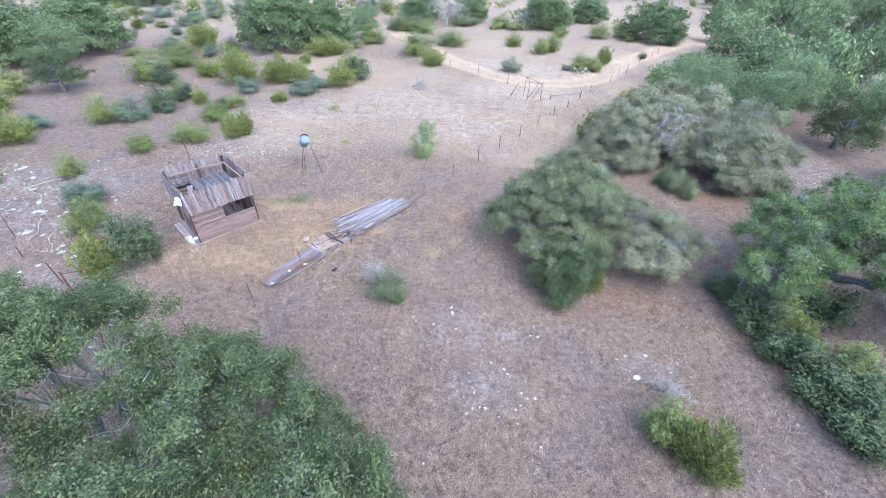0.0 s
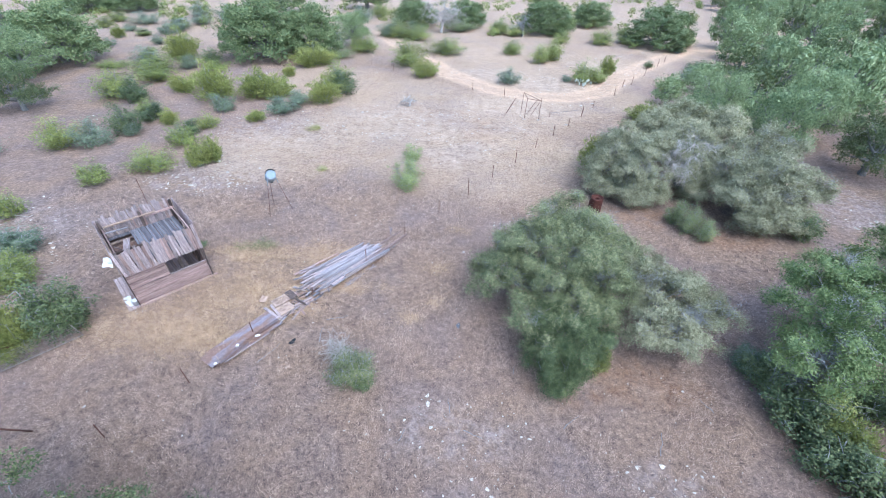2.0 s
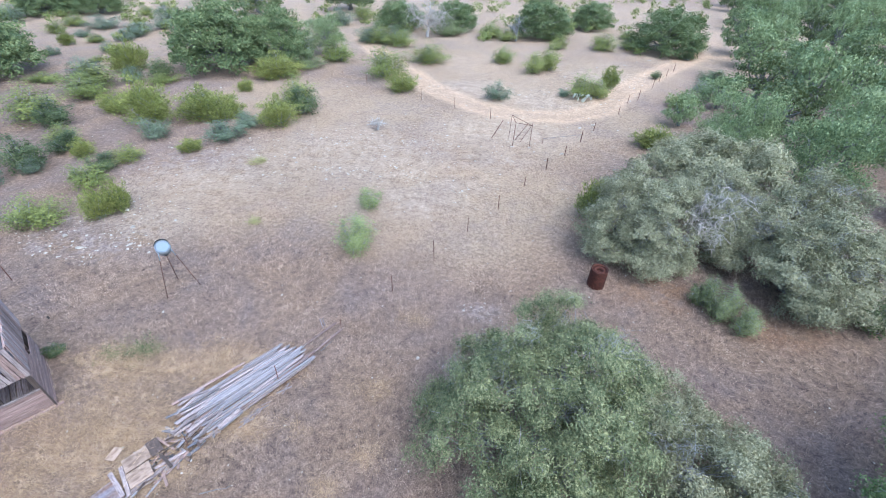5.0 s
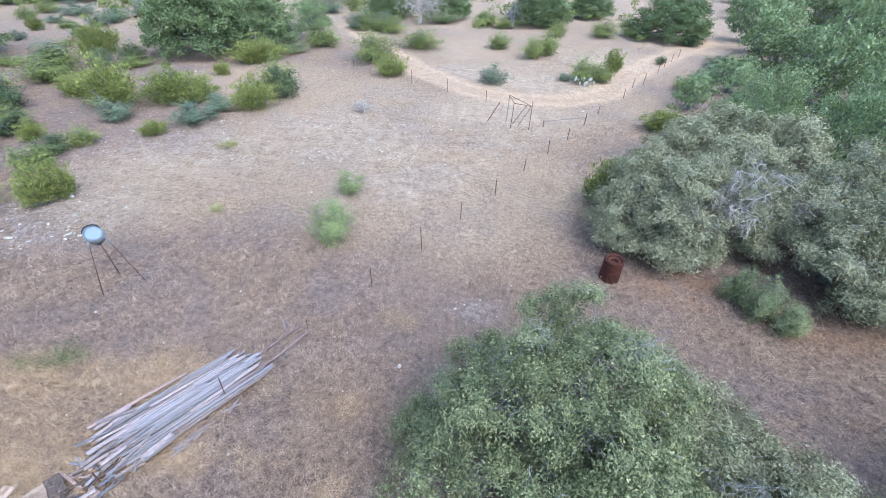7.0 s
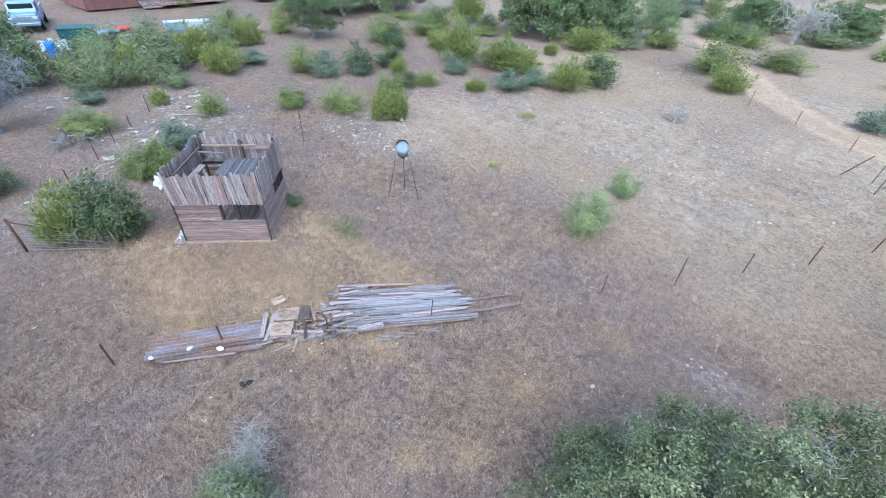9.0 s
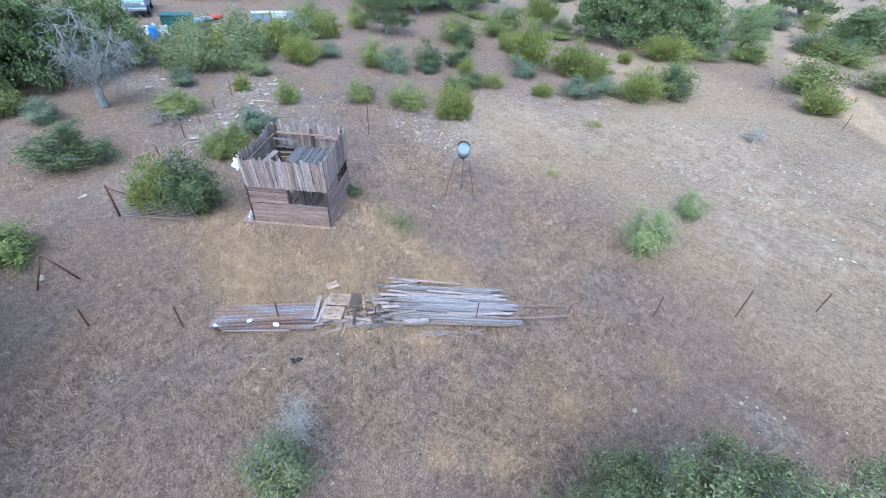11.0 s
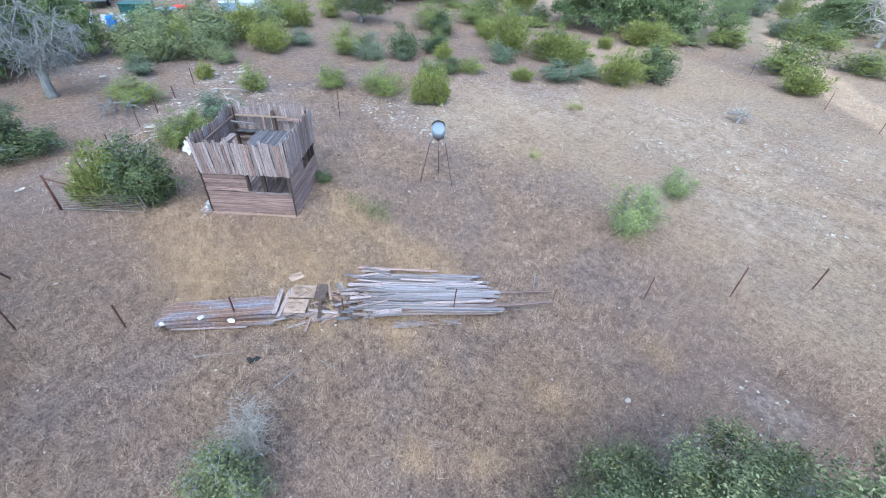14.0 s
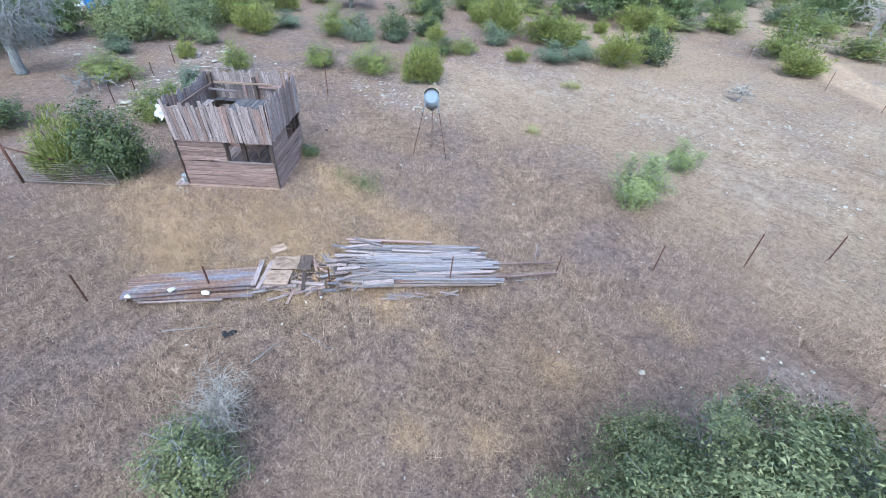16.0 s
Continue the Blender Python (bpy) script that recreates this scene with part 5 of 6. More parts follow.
    pickets(27, W + 0.08, lambda s: (s - 0.04, -0.055), 0, 1.40, 2.36, -3.5)
    pickets(23, D + 0.02, lambda s: (W + 0.055, s - 0.02), 90, 1.44, 2.46, -1.5)
    pickets(23, D + 0.02, lambda s: (-0.055, s - 0.02), 90, 1.42, 2.38, 2.0)
    pickets(27, W + 0.08, lambda s: (s - 0.04, D + 0.055), 0, 1.42, 2.48, -2.0)
    return fort


fort = build_fort()
FORT = pose(-10.18, 14.08, -0.04, 0, 0, 48.4)


def stool():
    st = thing("wooden_stool", FORT @ pose(1.08, 1.72, 0.15, 0, 0, 24), "small tan wooden stool on the fort's plank floor", "stool")
    for y in (-0.09, 0.09):
        board("seat_plank", st, (0, y, 0.44), (0.42, 0.17, 0.03), (0, 0, 0), WOOD_TAN, 1)
    for x in (-0.16, 0.16):
        for y in (-0.13, 0.13):
            board("leg", st, (x, y, 0.21), (0.43, 0.045, 0.045), (0, 90, 0), WOOD_TAN, 2)
        board("stretcher", st, (x, 0, 0.36), (0.28, 0.06, 0.02), (90, 0, 90), WOOD_TAN, 3)


stool()


def rag(m, size, seed, label):
    rng = np.random.default_rng(seed)
    bm = bmesh.new()
    bmesh.ops.create_grid(bm, x_segments=9, y_segments=9, size=0.5)
    for v in bm.verts:
        x, y = v.co.x, v.co.y
        v.co.z = 0.12 * math.sin(7 * x + seed) * math.cos(5 * y) + 0.08 * math.sin(13 * y + x * 4)
        v.co.x *= 1 - 0.35 * (y + 0.5)
    bmesh.ops.solidify(bm, geom=bm.faces[:], thickness=0.012)
    me = bpy.data.meshes.new("rag")
    bm.to_mesh(me)
    bm.free()
    me.materials.append(CLOTH)
    o = new("rag", me)
    o.matrix_basis = m @ Matrix.Diagonal((*size, 1))
    tagged(o, label, "cloth")


rag(FORT @ pose(-0.21, 0.06, 2.08, 78, 15, -20), (0.28, 0.34, 0.3), 1, "white rag hanging from the fort's corner picket")
rag(FORT @ pose(-0.22, 0.30, 0.17, 4, 0, 20), (0.30, 0.42, 0.25), 2, "crumpled white rag on the grey step planks")
rag(FORT @ pose(-0.26, 0.62, 0.17, 0, 5, 70), (0.2, 0.22, 0.2), 4, "small crumpled white rag on the grey step planks")
rag(FORT @ pose(-0.18, -0.30, 0.03, 4, 0, 50), (0.34, 0.24, 0.25), 3, "torn white sheet on grass beside the fort")
rag(FORT @ pose(0.02, -0.42, 0.02, 4, 0, 80), (0.22, 0.16, 0.2), 5, "torn white scrap on grass beside the fort")


def bucket():
    b = thing("bucket", FORT @ pose(-0.1, 0.06, 0.14, 0, 0, 30), "white plastic bucket standing on the step planks", "bucket")
    part("body", lathe([(0.0, 0.0), (0.085, 0.0), (0.105, 0.2), (0.112, 0.205), (0.1, 0.2), (0.08, 0.02), (0, 0.02)], 20), WHITE, b)
    part("bail", tubes("bail", [[((0.11 * math.cos(a), 0.02 + 0.06 * math.sin(a), 0.2 + 0.02 * math.sin(a)), 0.004) for a in np.linspace(0, math.pi, 9)]], 5), ZINC, b)


bucket()

# ---- lumber heap along the old fence line ----
PILE = pose(-6.38, 11.67, -0.05, 0, 0, 58.2)


def build_pile():
    heap = thing("lumber_stack", PILE, "stack of silvered old boards lying askew in grass", "lumber")
    rng = random.Random(12)
    for layer, (n, z, mats) in enumerate(((12, 0.03, WOOD_BROWN), (18, 0.08, WOOD_GREY), (24, 0.125, WOOD_SILVER), (22, 0.17, WOOD_SILVER))):
        for i in range(n):
            f = (i + 0.5) / n
            if layer == 3:
                f = 0.03 + 0.9 * f
            yl = -0.08 + 1.46 * f + rng.uniform(-0.05, 0.05)
            yr = -0.36 + 1.22 * f + rng.uniform(-0.04, 0.04)
            xl = 4.32 + rng.uniform(-0.2, 0.5)
            xr = 7.72 - 0.3 * f + rng.uniform(-0.45, 0.14)
            cut = rng.random()
            if cut < 0.34:
                xl += rng.uniform(0.4, 1.9)
            elif cut < 0.62:
                xr -= rng.uniform(0.3, 1.7)
            k1, k2 = (xl - 4.45) / 3.3, (xr - 4.45) / 3.3
            ya, yb = yl + (yr - yl) * k1, yl + (yr - yl) * k2
            L = math.hypot(xr - xl, yb - ya)
            askew = rng.uniform(-1.6, 1.6) if rng.random() < 0.75 else rng.uniform(-5, 5)
            board("board", heap, ((xl + xr) / 2, (ya + yb) / 2, z + rng.uniform(-0.02, 0.03)), (L, rng.uniform(0.04, 0.09), rng.uniform(0.016, 0.034)),
                  (rng.uniform(-9, 9), rng.uniform(-0.8, 0.8), math.degrees(math.atan2(yb - ya, xr - xl)) + askew), mats if rng.random() < 0.72 else rng.choice((WOOD_GREY, WOOD_GREY, WOOD_BROWN)), i + layer)
    for i in range(14):
        board("board", heap, (4.45 + rng.uniform(-0.25, 0.5), rng.uniform(0.1, 1.35), 0.2 + rng.uniform(-0.05, 0.05)), (rng.uniform(0.35, 0.9), rng.uniform(0.05, 0.1), 0.022), (rng.uniform(-10, 10), rng.uniform(-5, 5), rng.uniform(-24, 18)), rng.choice((WOOD_SILVER, WOOD_GREY, WOOD_GREY)), i)
    board("board", heap, (8.1, -0.13, 0.1), (1.75, 0.07, 0.02), (0, 0, 1), WOOD_BROWN, 3)
    board("board", heap, (8.25, 0.30, 0.08), (1.6, 0.06, 0.02), (0, 0, -3), WOOD_BROWN, 2)
    board("board", heap, (5.3, 1.36, 0.12), (2.0, 0.08, 0.025), (0, 0, -9), WOOD_BROWN, 1)
    # shallow tray on the stack's edge
    for (x, y, l, a) in ((5.0, -0.10, 0.62, 0), (5.0, -0.30, 0.62, 0), (4.69, -0.2, 0.2, 90), (5.31, -0.2, 0.2, 90)):
        board("tray_side", heap, (x, y, 0.24), (l, 0.07, 0.018), (90, 0, a), WOOD_SILVER, 1)
    board("tray_floor", heap, (5.0, -0.2, 0.215), (0.6, 0.2, 0.012), (0, 0, 0), WOOD_GREY, 2)
    return heap


build_pile()


def build_debris():
    rng = random.Random(5)
    heap = thing("broken_boards", PILE, "heap of splintered short boards between plywood and lumber", "lumber")
    for i in range(96):
        x, y = rng.uniform(2.9, 4.75), rng.uniform(-0.2, 0.85)
        L = rng.uniform(0.15, 0.7)
        board("board", heap, (x, y, 0.03 + rng.random() * 0.1), (L, rng.uniform(0.025, 0.085), 0.02), (rng.uniform(-14, 14), rng.uniform(-9, 9), rng.choice((0, 0, 20, -25, 60, -70, 90)) + rng.uniform(-22, 22)), rng.choice((WOOD_SILVER, WOOD_GREY, WOOD_BROWN, WOOD_BROWN, WOOD_DARK, WOOD_DARK, WOOD_SLATE)), i)
    for i in range(16):
        board("board", heap, (rng.uniform(5.2, 6.6), rng.uniform(-0.55, -0.34), 0.03 + rng.random() * 0.02), (rng.uniform(0.15, 0.5), 0.03, 0.012), (0, rng.uniform(-4, 4), rng.uniform(-30, 30)), rng.choice((WOOD_SILVER, WOOD_GREY)), i)
    for i in range(12):
        board("board", heap, (rng.uniform(2.45, 3.6), rng.uniform(-0.2, 0.14), 0.04 + rng.random() * 0.06), (rng.uniform(0.25, 0.7), 0.045, 0.018), (0, rng.uniform(-4, 4), rng.uniform(-25, 25)), rng.choice((WOOD_SILVER, WOOD_GREY)), i)
    ply = thing("split_plywood", PILE @ pose(3.0, 0.44, 0.17, 2, -2, -9), "bleached split plywood panel lying on rubble", "plywood")
    part("panel", box((0.56, 0.40, 0.018), (0.03, 0.23, 0.02), 0.004), WOOD_TAN, ply)
    part("panel", box((0.50, 0.42, 0.018), (-0.02, -0.20, 0.0), 0.004), WOOD_TAN, ply)
    board("bearer", ply, (-0.32, -0.1, -0.03), (0.85, 0.09, 0.05), (0, 0, 88), WOOD_GREY, 1)
    board("bearer", ply, (0.05, -0.42, -0.06), (0.7, 0.09, 0.05), (0, 0, 4), WOOD_GREY, 2)
    chip = thing("plywood_scrap", PILE @ pose(2.8, 1.32, 0.1, 4, 3, 30), "small reddish plywood scrap in tall grass", "plywood")
    part("panel", box((0.34, 0.24, 0.016), (0, 0, 0), 0.004), WOOD_TAN, chip)
    paddle = thing("dark_board", PILE @ pose(3.46, 0.5, 0.2, 3, 2, -4), "dark weathered board nailed to a narrow batten", "board")
    board("panel", paddle, (0, 0.12, 0.0), (0.46, 0.27, 0.022), (0, 0, 90), WOOD_DARK, 2)
    board("batten", paddle, (0.04, -0.36, -0.02), (0.62, 0.07, 0.03), (0, 2, 96), WOOD_DARK, 3)


build_debris()


def build_sheets():
    rng = random.Random(9)
    stack = thing("roofing_sheets", PILE, "stack of rusty ribbed roofing sheets lying in grass", "roofing sheet")
    for k, (x, y, z, L, Wd, a) in enumerate(((1.38, 0.31, 0.17, 2.3, 0.60, 0.5), (1.26, 0.26, 0.13, 2.4, 0.66, 1.6), (1.42, 0.14, 0.085, 2.2, 0.62, -2.2), (1.05, 0.3, 0.10, 2.0, 0.62, 3.0))):
        bm = bmesh.new()
        nx, ny = 8, 40
        bmesh.ops.create_grid(bm, x_segments=nx, y_segments=ny, size=0.5)
        for v in bm.verts:
            x0, y0 = v.co.x, v.co.y
            rib = max(0.0, math.cos(2 * math.pi * 5 * (y0 + 0.5))) ** 6
            v.co = Vector((x0 * L + rng.uniform(-0.004, 0.004), y0 * Wd, 0.009 * rib + 0.012 * math.sin(4 * x0 + k)))
        bmesh.ops.solidify(bm, geom=bm.faces[:], thickness=0.002)
        part("sheet", bm, SHEET, stack, "rusty ribbed metal sheet", pose(x, y, z, -3, 0.4, a))
    for i in range(7):
        board("bearer", stack, (1.3 + rng.uniform(-0.25, 0.6), -0.14 + rng.uniform(-0.10, 0.1), 0.05 + 0.02 * (i % 3)), (rng.uniform(0.7, 1.6), 0.035, 0.022), (0, 0, rng.uniform(-3, 3)), WOOD_BROWN if i % 2 else WOOD_GREY, i, "grey batten")
    board("bearer", stack, (2.52, 0.45, 0.16), (0.85, 0.1, 0.03), (0, 4, 88), WOOD_GREY, 3, "grey batten")


build_sheets()
for i, (x, y, z, s) in enumerate(((0.22, -0.04, 0.16, 0.12), (1.0, 0.0, 0.21, 0.17), (1.62, -0.1, 0.17, 0.19), (3.85, -0.32, 0.05, 0.09), (3.55, -0.42, 0.04, 0.07))):
    me = bpy.data.meshes.new("rock")
    b = rock_bm(340 + i, 0.8, 9, 0.16, 0.3)
    b.to_mesh(me)
    b.free()
    me.materials.append(CHALK)
    o = new("rock", me)
    o.matrix_basis = PILE @ Matrix.LocRotScale((x, y, z), Euler((0.1, 0, i * 1.3)), (s * 1.15, s * 0.85, s * 0.85))
    tagged(o, "white limestone rock weighing down the sheets", "rock", "limestone rocks")


# ---- fence posts ----
def t_post(x, y, h, lean_x=0.0, lean_y=0.0, turn=30.0):
    p = thing("fence_post", pose(x, y, gz(x, y) - 0.05, lean_y, lean_x, turn), "rusty steel T-post of an old wire fence", "fence post", "fence posts")
    bm = box((0.024, 0.006, h + 0.05), (0, 0, (h + 0.05) / 2))
    b2 = box((0.007, 0.028, h + 0.05), (0, 0.0175, (h + 0.05) / 2))
    me = bpy.data.meshes.new("t")
    b2.to_mesh(me)
    b2.free()
    bm.from_mesh(me)
    part("shaft", bm, RUST_POST, p)
    for k in range(int(h / 0.11)):
        part("stud", box((0.024, 0.012, 0.014), (0, -0.009, 0.12 + k * 0.11)), RUST_POST, p)


for x, y, h, lx, ly in ((1.04, 23.2, 1.0, 0, 0), (-0.29, 21.29, 0.75, 1, 0), (2.3, 25.36, 0.75, 0, 2), (3.67, 27.37, 0.75, 2, 0), (5.06, 29.72, 0.6, 5, 0), (6.41, 31.73, 0.75, 0, 0), (7.73, 33.82, 0.6, 4, 0), (9.01, 35.96, 0.75, 5, 0), (10.26, 38.0, 0.55, 4, 0),
                        (-1.85, 42.7, 0.95, 0, 0), (0.81, 41.1, 0.85, 0, 0), (3.41, 39.3, 0.8, 0, 0), (12.7, 41.4, 0.6, 2, 0), (14.1, 44.2, 0.65, 4, 0), (15.1, 45.0, 0.8, 4, 0), (17.3, 48.5, 0.9, 4, 0), (19.8, 52.5, 0.7, 3, 0), (21.1, 54.4, 0.7, 3, 0),
                        (18.5, 50.5, 0.7, 2, 0), (-6.8, 45.9, 0.8, 0, 0), (-9.3, 47.6, 0.6, 0, 0), (-2.84, 17.13, 0.8, 3, 0), (-5.66, 13.14, 0.65, 0, 0), (-6.74, 11.2, 0.7, -2, 0), (-8.02, 9.42, 0.6, 0, 0), (-1.63, 19.29, 0.5, 4, 0),
                        (-16.3, 12.4, 0.55, 0, 0), (-17.75, 13.6, 0.65, 0, 0), (-19.0, 14.5, 0.7, 0, 0), (-20.4, 15.5, 0.55, 0, 0), (-21.8, 16.7, 0.8, 0, 0), (-14.16, 20.45, 1.42, 0, 0), (-13.72, 11.22, 0.85, -4, 0), (-14.09, 11.45, 0.75, -4, 0), (-4.35, 15.1, 0.55, 5, 4)):
    t_post(x, y, h, lx, ly)


def gate():
    g = thing("wire_gate", pose(-12.75, 10.63, 0.04, 0, 0, 49.5), "rusty pipe gate with sagging wire mesh beside a bush", "gate")
    pipe("gate_post", (0, 0, -0.1), (0, 0, 1.12), 0.035, RUST_POST, g)
    pipe("brace", (0.02, 0, 1.02), (1.0, 0.12, 0.66), 0.022, RUST_POST, g)
    L, H = 2.55, 0.52
    pipe("rail", (0.05, 0, 0.06), (L, 0, 0.06), 0.016, WIRE_PALE, g, "pale rusted bottom rail")
    pipe("rail", (L, 0, 0.06), (L - 0.12, 0.02, H + 0.1), 0.012, WIRE_PALE, g)
    for i in range(9):
        z = 0.12 + i * H / 9
        pipe("wire", (0.05, 0, z), (L - 0.02 * i, 0.01, z + 0.02 * math.sin(i)), 0.0065, WIRE_PALE, g, "pale rusty wire", 4)
    for i in range(12):
        x = 0.15 + i * (L - 0.2) / 12
        pipe("wire", (x, 0.004, 0.06), (x, 0.004, H + 0.06), 0.0045, WIRE_PALE, g, "pale rusty wire", 4)


gate()


def a_frame():
    a = thing("corner_brace", pose(-10.2, 8.9, gz(-10.2, 8.9), 0, 0, 48), "leaning rusty pipe brace of an old fence corner", "fence brace")
    pipe("strut", (-0.25, -0.35, -0.05), (0, 0.05, 0.92), 0.024, RUST_POST, a)
    pipe("strut", (0.5, 0.2, 0.0), (0, 0.05, 0.92), 0.024, RUST_POST, a)


a_frame()


def pipe_frame():
    f = thing("pipe_frame", pose(4.69, 34.71, gz(4.69, 34.71)), "rusty welded pipe frame standing where an old gate was", "pipe frame")
    r = 0.016
    pipe("post", (0, 0, -0.1), (0.12, 0.25, 1.45), r, RUST_POST, f)
    pipe("post", (1.03, -0.03, -0.1), (1.07, 0.0, 1.62), r, RUST_POST, f)
    pipe("rail", (0.12, 0.25, 1.42), (1.07, 0, 1.35), r * 0.9, RUST_POST, f)
    pipe("rail", (-0.1, 1.0, 1.62), (1.07, 0, 1.35), r * 0.9, RUST_POST, f)
    pipe("rail", (-0.1, 1.0, 1.62), (0.12, 0.25, 1.42), r * 0.9, RUST_POST, f)
    pipe("brace", (0.82, 0.1, 1.45), (0.2, 1.0, 0.0), r * 0.8, RUST_POST, f)
    pipe("brace", (1.0, 0.02, 1.3), (0.5, 0.7, 0.0), r * 0.8, RUST_POST, f)
    pipe("brace", (-0.1, 1.0, 1.62), (-0.15, 1.3, 0.0), r * 0.8, RUST_POST, f)
    for x, y in ((0, 0), (1.03, -0.03)):
        part("footing", rock_bm(int(x * 10) + 3), STONE, f, "pale concrete footing", pose(x, y, 0.0) @ Matrix.Diagonal((0.24, 0.24, 0.2, 1)))
    w = thing("leaning_pipe", pose(3.4, 35.9, gz(3.4, 35.9)), "rusty pipe leaning in dry grass", "pipe")
    pipe("shaft", (0, 0, -0.1), (0.75, 0.9, 0.85), 0.025, RUST_POST, w)
    w = thing("fallen_rail", pose(6.6, 35.5, gz(6.6, 35.5)), "thin rusty rail held between short posts", "pipe")
    pipe("shaft", (0, 0, 0.3), (2.5, 0.6, 0.42), 0.014, WIRE_PALE, w)
    pipe("post", (2.45, 0.6, -0.1), (2.5, 0.6, 0.5), 0.022, RUST_POST, w)
    pipe("post", (0.05, 0.0, -0.1), (0.0, 0, 0.34), 0.018, RUST_POST, w)


pipe_frame()


# ---- game feeder on a tripod ----
def feeder():
    x, y = -7.85, 20.7
    f = thing("game_feeder", pose(x, y, gz(x, y), 0, 0, 45), "galvanised feeder drum with open lid on three thin legs", "feeder")
    drum = part("drum", lathe([(0.0, -0.27), (0.14, -0.26), (0.22, -0.18), (0.222, 0.02), (0.232, 0.03), (0.222, 0.04), (0.222, 0.25), (0.212, 0.25), (0.212, 0.2), (0, 0.2)], 28), ZINC, f, "", pose(0, 0.02, 1.78, 42, 0, 0))
    part("lid", lathe([(0.0, 0.225), (0.17, 0.222), (0.2, 0.212), (0.2, 0.2), (0, 0.2)], 28), LID, drum, "galvanised lid with the sky's reflection put into its blue-grey colour")
    rim = bmesh.new()
    arc = [radians(a) for a in range(20, 165, 8)]
    rings = [[rim.verts.new((r * math.cos(a), r * math.sin(a), z)) for a in arc] for r, z in ((0.226, 0.2), (0.232, 0.31), (0.216, 0.31), (0.212, 0.2))]
    for a, b in zip(rings, rings[1:] + rings[:1]):
        for k in range(len(arc) - 1):
            rim.faces.new((a[k], a[k + 1], b[k + 1], b[k]))
    part("rim_band", rim, BLACKENED, drum, "blackened upstanding rim")
    for k, a in enumerate((90, 205, 335)):
        c, s = math.cos(radians(a)), math.sin(radians(a))
        leg = part("leg", tubes("leg", [[((0.2 * c, 0.2 * s, 1.77), 0.016), ((0.27 * c, 0.27 * s, 1.45), 0.016)]], 8), ZINC, f, "galvanised upper leg")
        part("lower_leg", tubes("lower_leg", [[((0.27 * c, 0.27 * s, 1.46), 0.012), ((0.62 * c, 0.62 * s, -0.08), 0.012)]], 8), RUST_POST, leg, "thin rusty lower leg")
    part("spinner", lathe([(0, 1.5), (0.06, 1.5), (0.06, 1.64), (0, 1.64)], 12), BLACKENED, f)


feeder()


def rusty_barrel():
    x, y = 7.2, 22.45
    b = thing("barrel", pose(x, y, gz(x, y) - 0.02, 1.5, 0, 20), "open rusty steel barrel standing in dry grass", "barrel")
    R = 0.31
    part("shell", lathe([(R * 1.02, 0.0), (R * 1.0, 0.3), (R * 0.985, 0.55), (R * 0.98, 0.78), (R * 0.97, 0.8), (R - 0.05, 0.79), (R - 0.07, 0.74), (R - 0.06, 0.05), (0, 0.05)], 32), RUST, b)
    part("inner_ring", lathe([(R - 0.10, 0.3), (R - 0.10, 0.745), (R - 0.115, 0.755), (R - 0.19, 0.74), (R - 0.2, 0.68), (R - 0.185, 0.3)], 28), RUST, b, "rolled inner layer of rusty sheet")
    part("inner_ring", lathe([(R - 0.06, 0.70), (R - 0.1, 0.70)], 28), RUST, b, "gap between the rolled layers")
    part("core", lathe([(0.15, 0.62), (0.08, 0.66), (0.0, 0.65)], 16), RUST, b, "crumpled rusty core")


rusty_barrel()


def lump(x, y, s, mat, name, label, cat, seed):
    t = thing(name, pose(x, y, gz(x, y)), label, cat)
    rng = random.Random(seed)
    for i in range(5):
        part("piece", rock_bm(seed + i, 0.5), mat, t, "", pose(rng.uniform(-s, s) * 0.6, rng.uniform(-s, s) * 0.6, s * 0.15, rng.uniform(-20, 20), 0, rng.uniform(0, 360)) @ Matrix.Diagonal((s, s * 0.7, s * 0.6, 1)))


lump(-4.35, 13.0, 0.16, CHAR, "charred_wood", "small charred lumps on trampled grass", "charcoal", 500)
lump(0.95, 14.25, 0.15, SCRAP, "scrap_metal", "small crumpled grey metal scrap in grass", "scrap", 510)
lump(-11.4, 18.9, 0.10, CHAR, "dark_weed_root", "dark dead root in dry grass", "root", 520)


# loose sticks on the ground
rng_k = random.Random(44)
for i, (x, y, L, a) in enumerate(((0.9, 11.2, 0.45, 100), (1.6, 10.4, 0.55, -20), (2.8, 12.6, 0.3, 80), (-4.9, 12.5, 0.9, 60), (-3.2, 14.2, 0.7, 20), (-0.3, 10.2, 0.35, 70), (4.3, 11.0, 0.6, 40), (5.2, 8.2, 0.5, 15), (-3.5, 13.4, 0.6, 95), (8.3, 11.9, 0.5, 120), (3.2, 8.8, 0.3, 50), (6.6, 10.6, 0.7, 70), (-1.9, 18.6, 0.5, 60))):
    s = thing("stick", pose(x, y, gz(x, y) + 0.03, 0, rng_k.uniform(-4, 4), a), "bleached stick lying in dry grass", "stick", "sticks")
    r = np.random.default_rng(600 + i)
    part("shaft", tubes("shaft", [[(p, 0.014 - 0.002 * k) for k, p in enumerate(wobble((-L / 2, 0, 0), (L / 2, 0, 0), r, 4, 0.12))]], 5), DEAD, s)

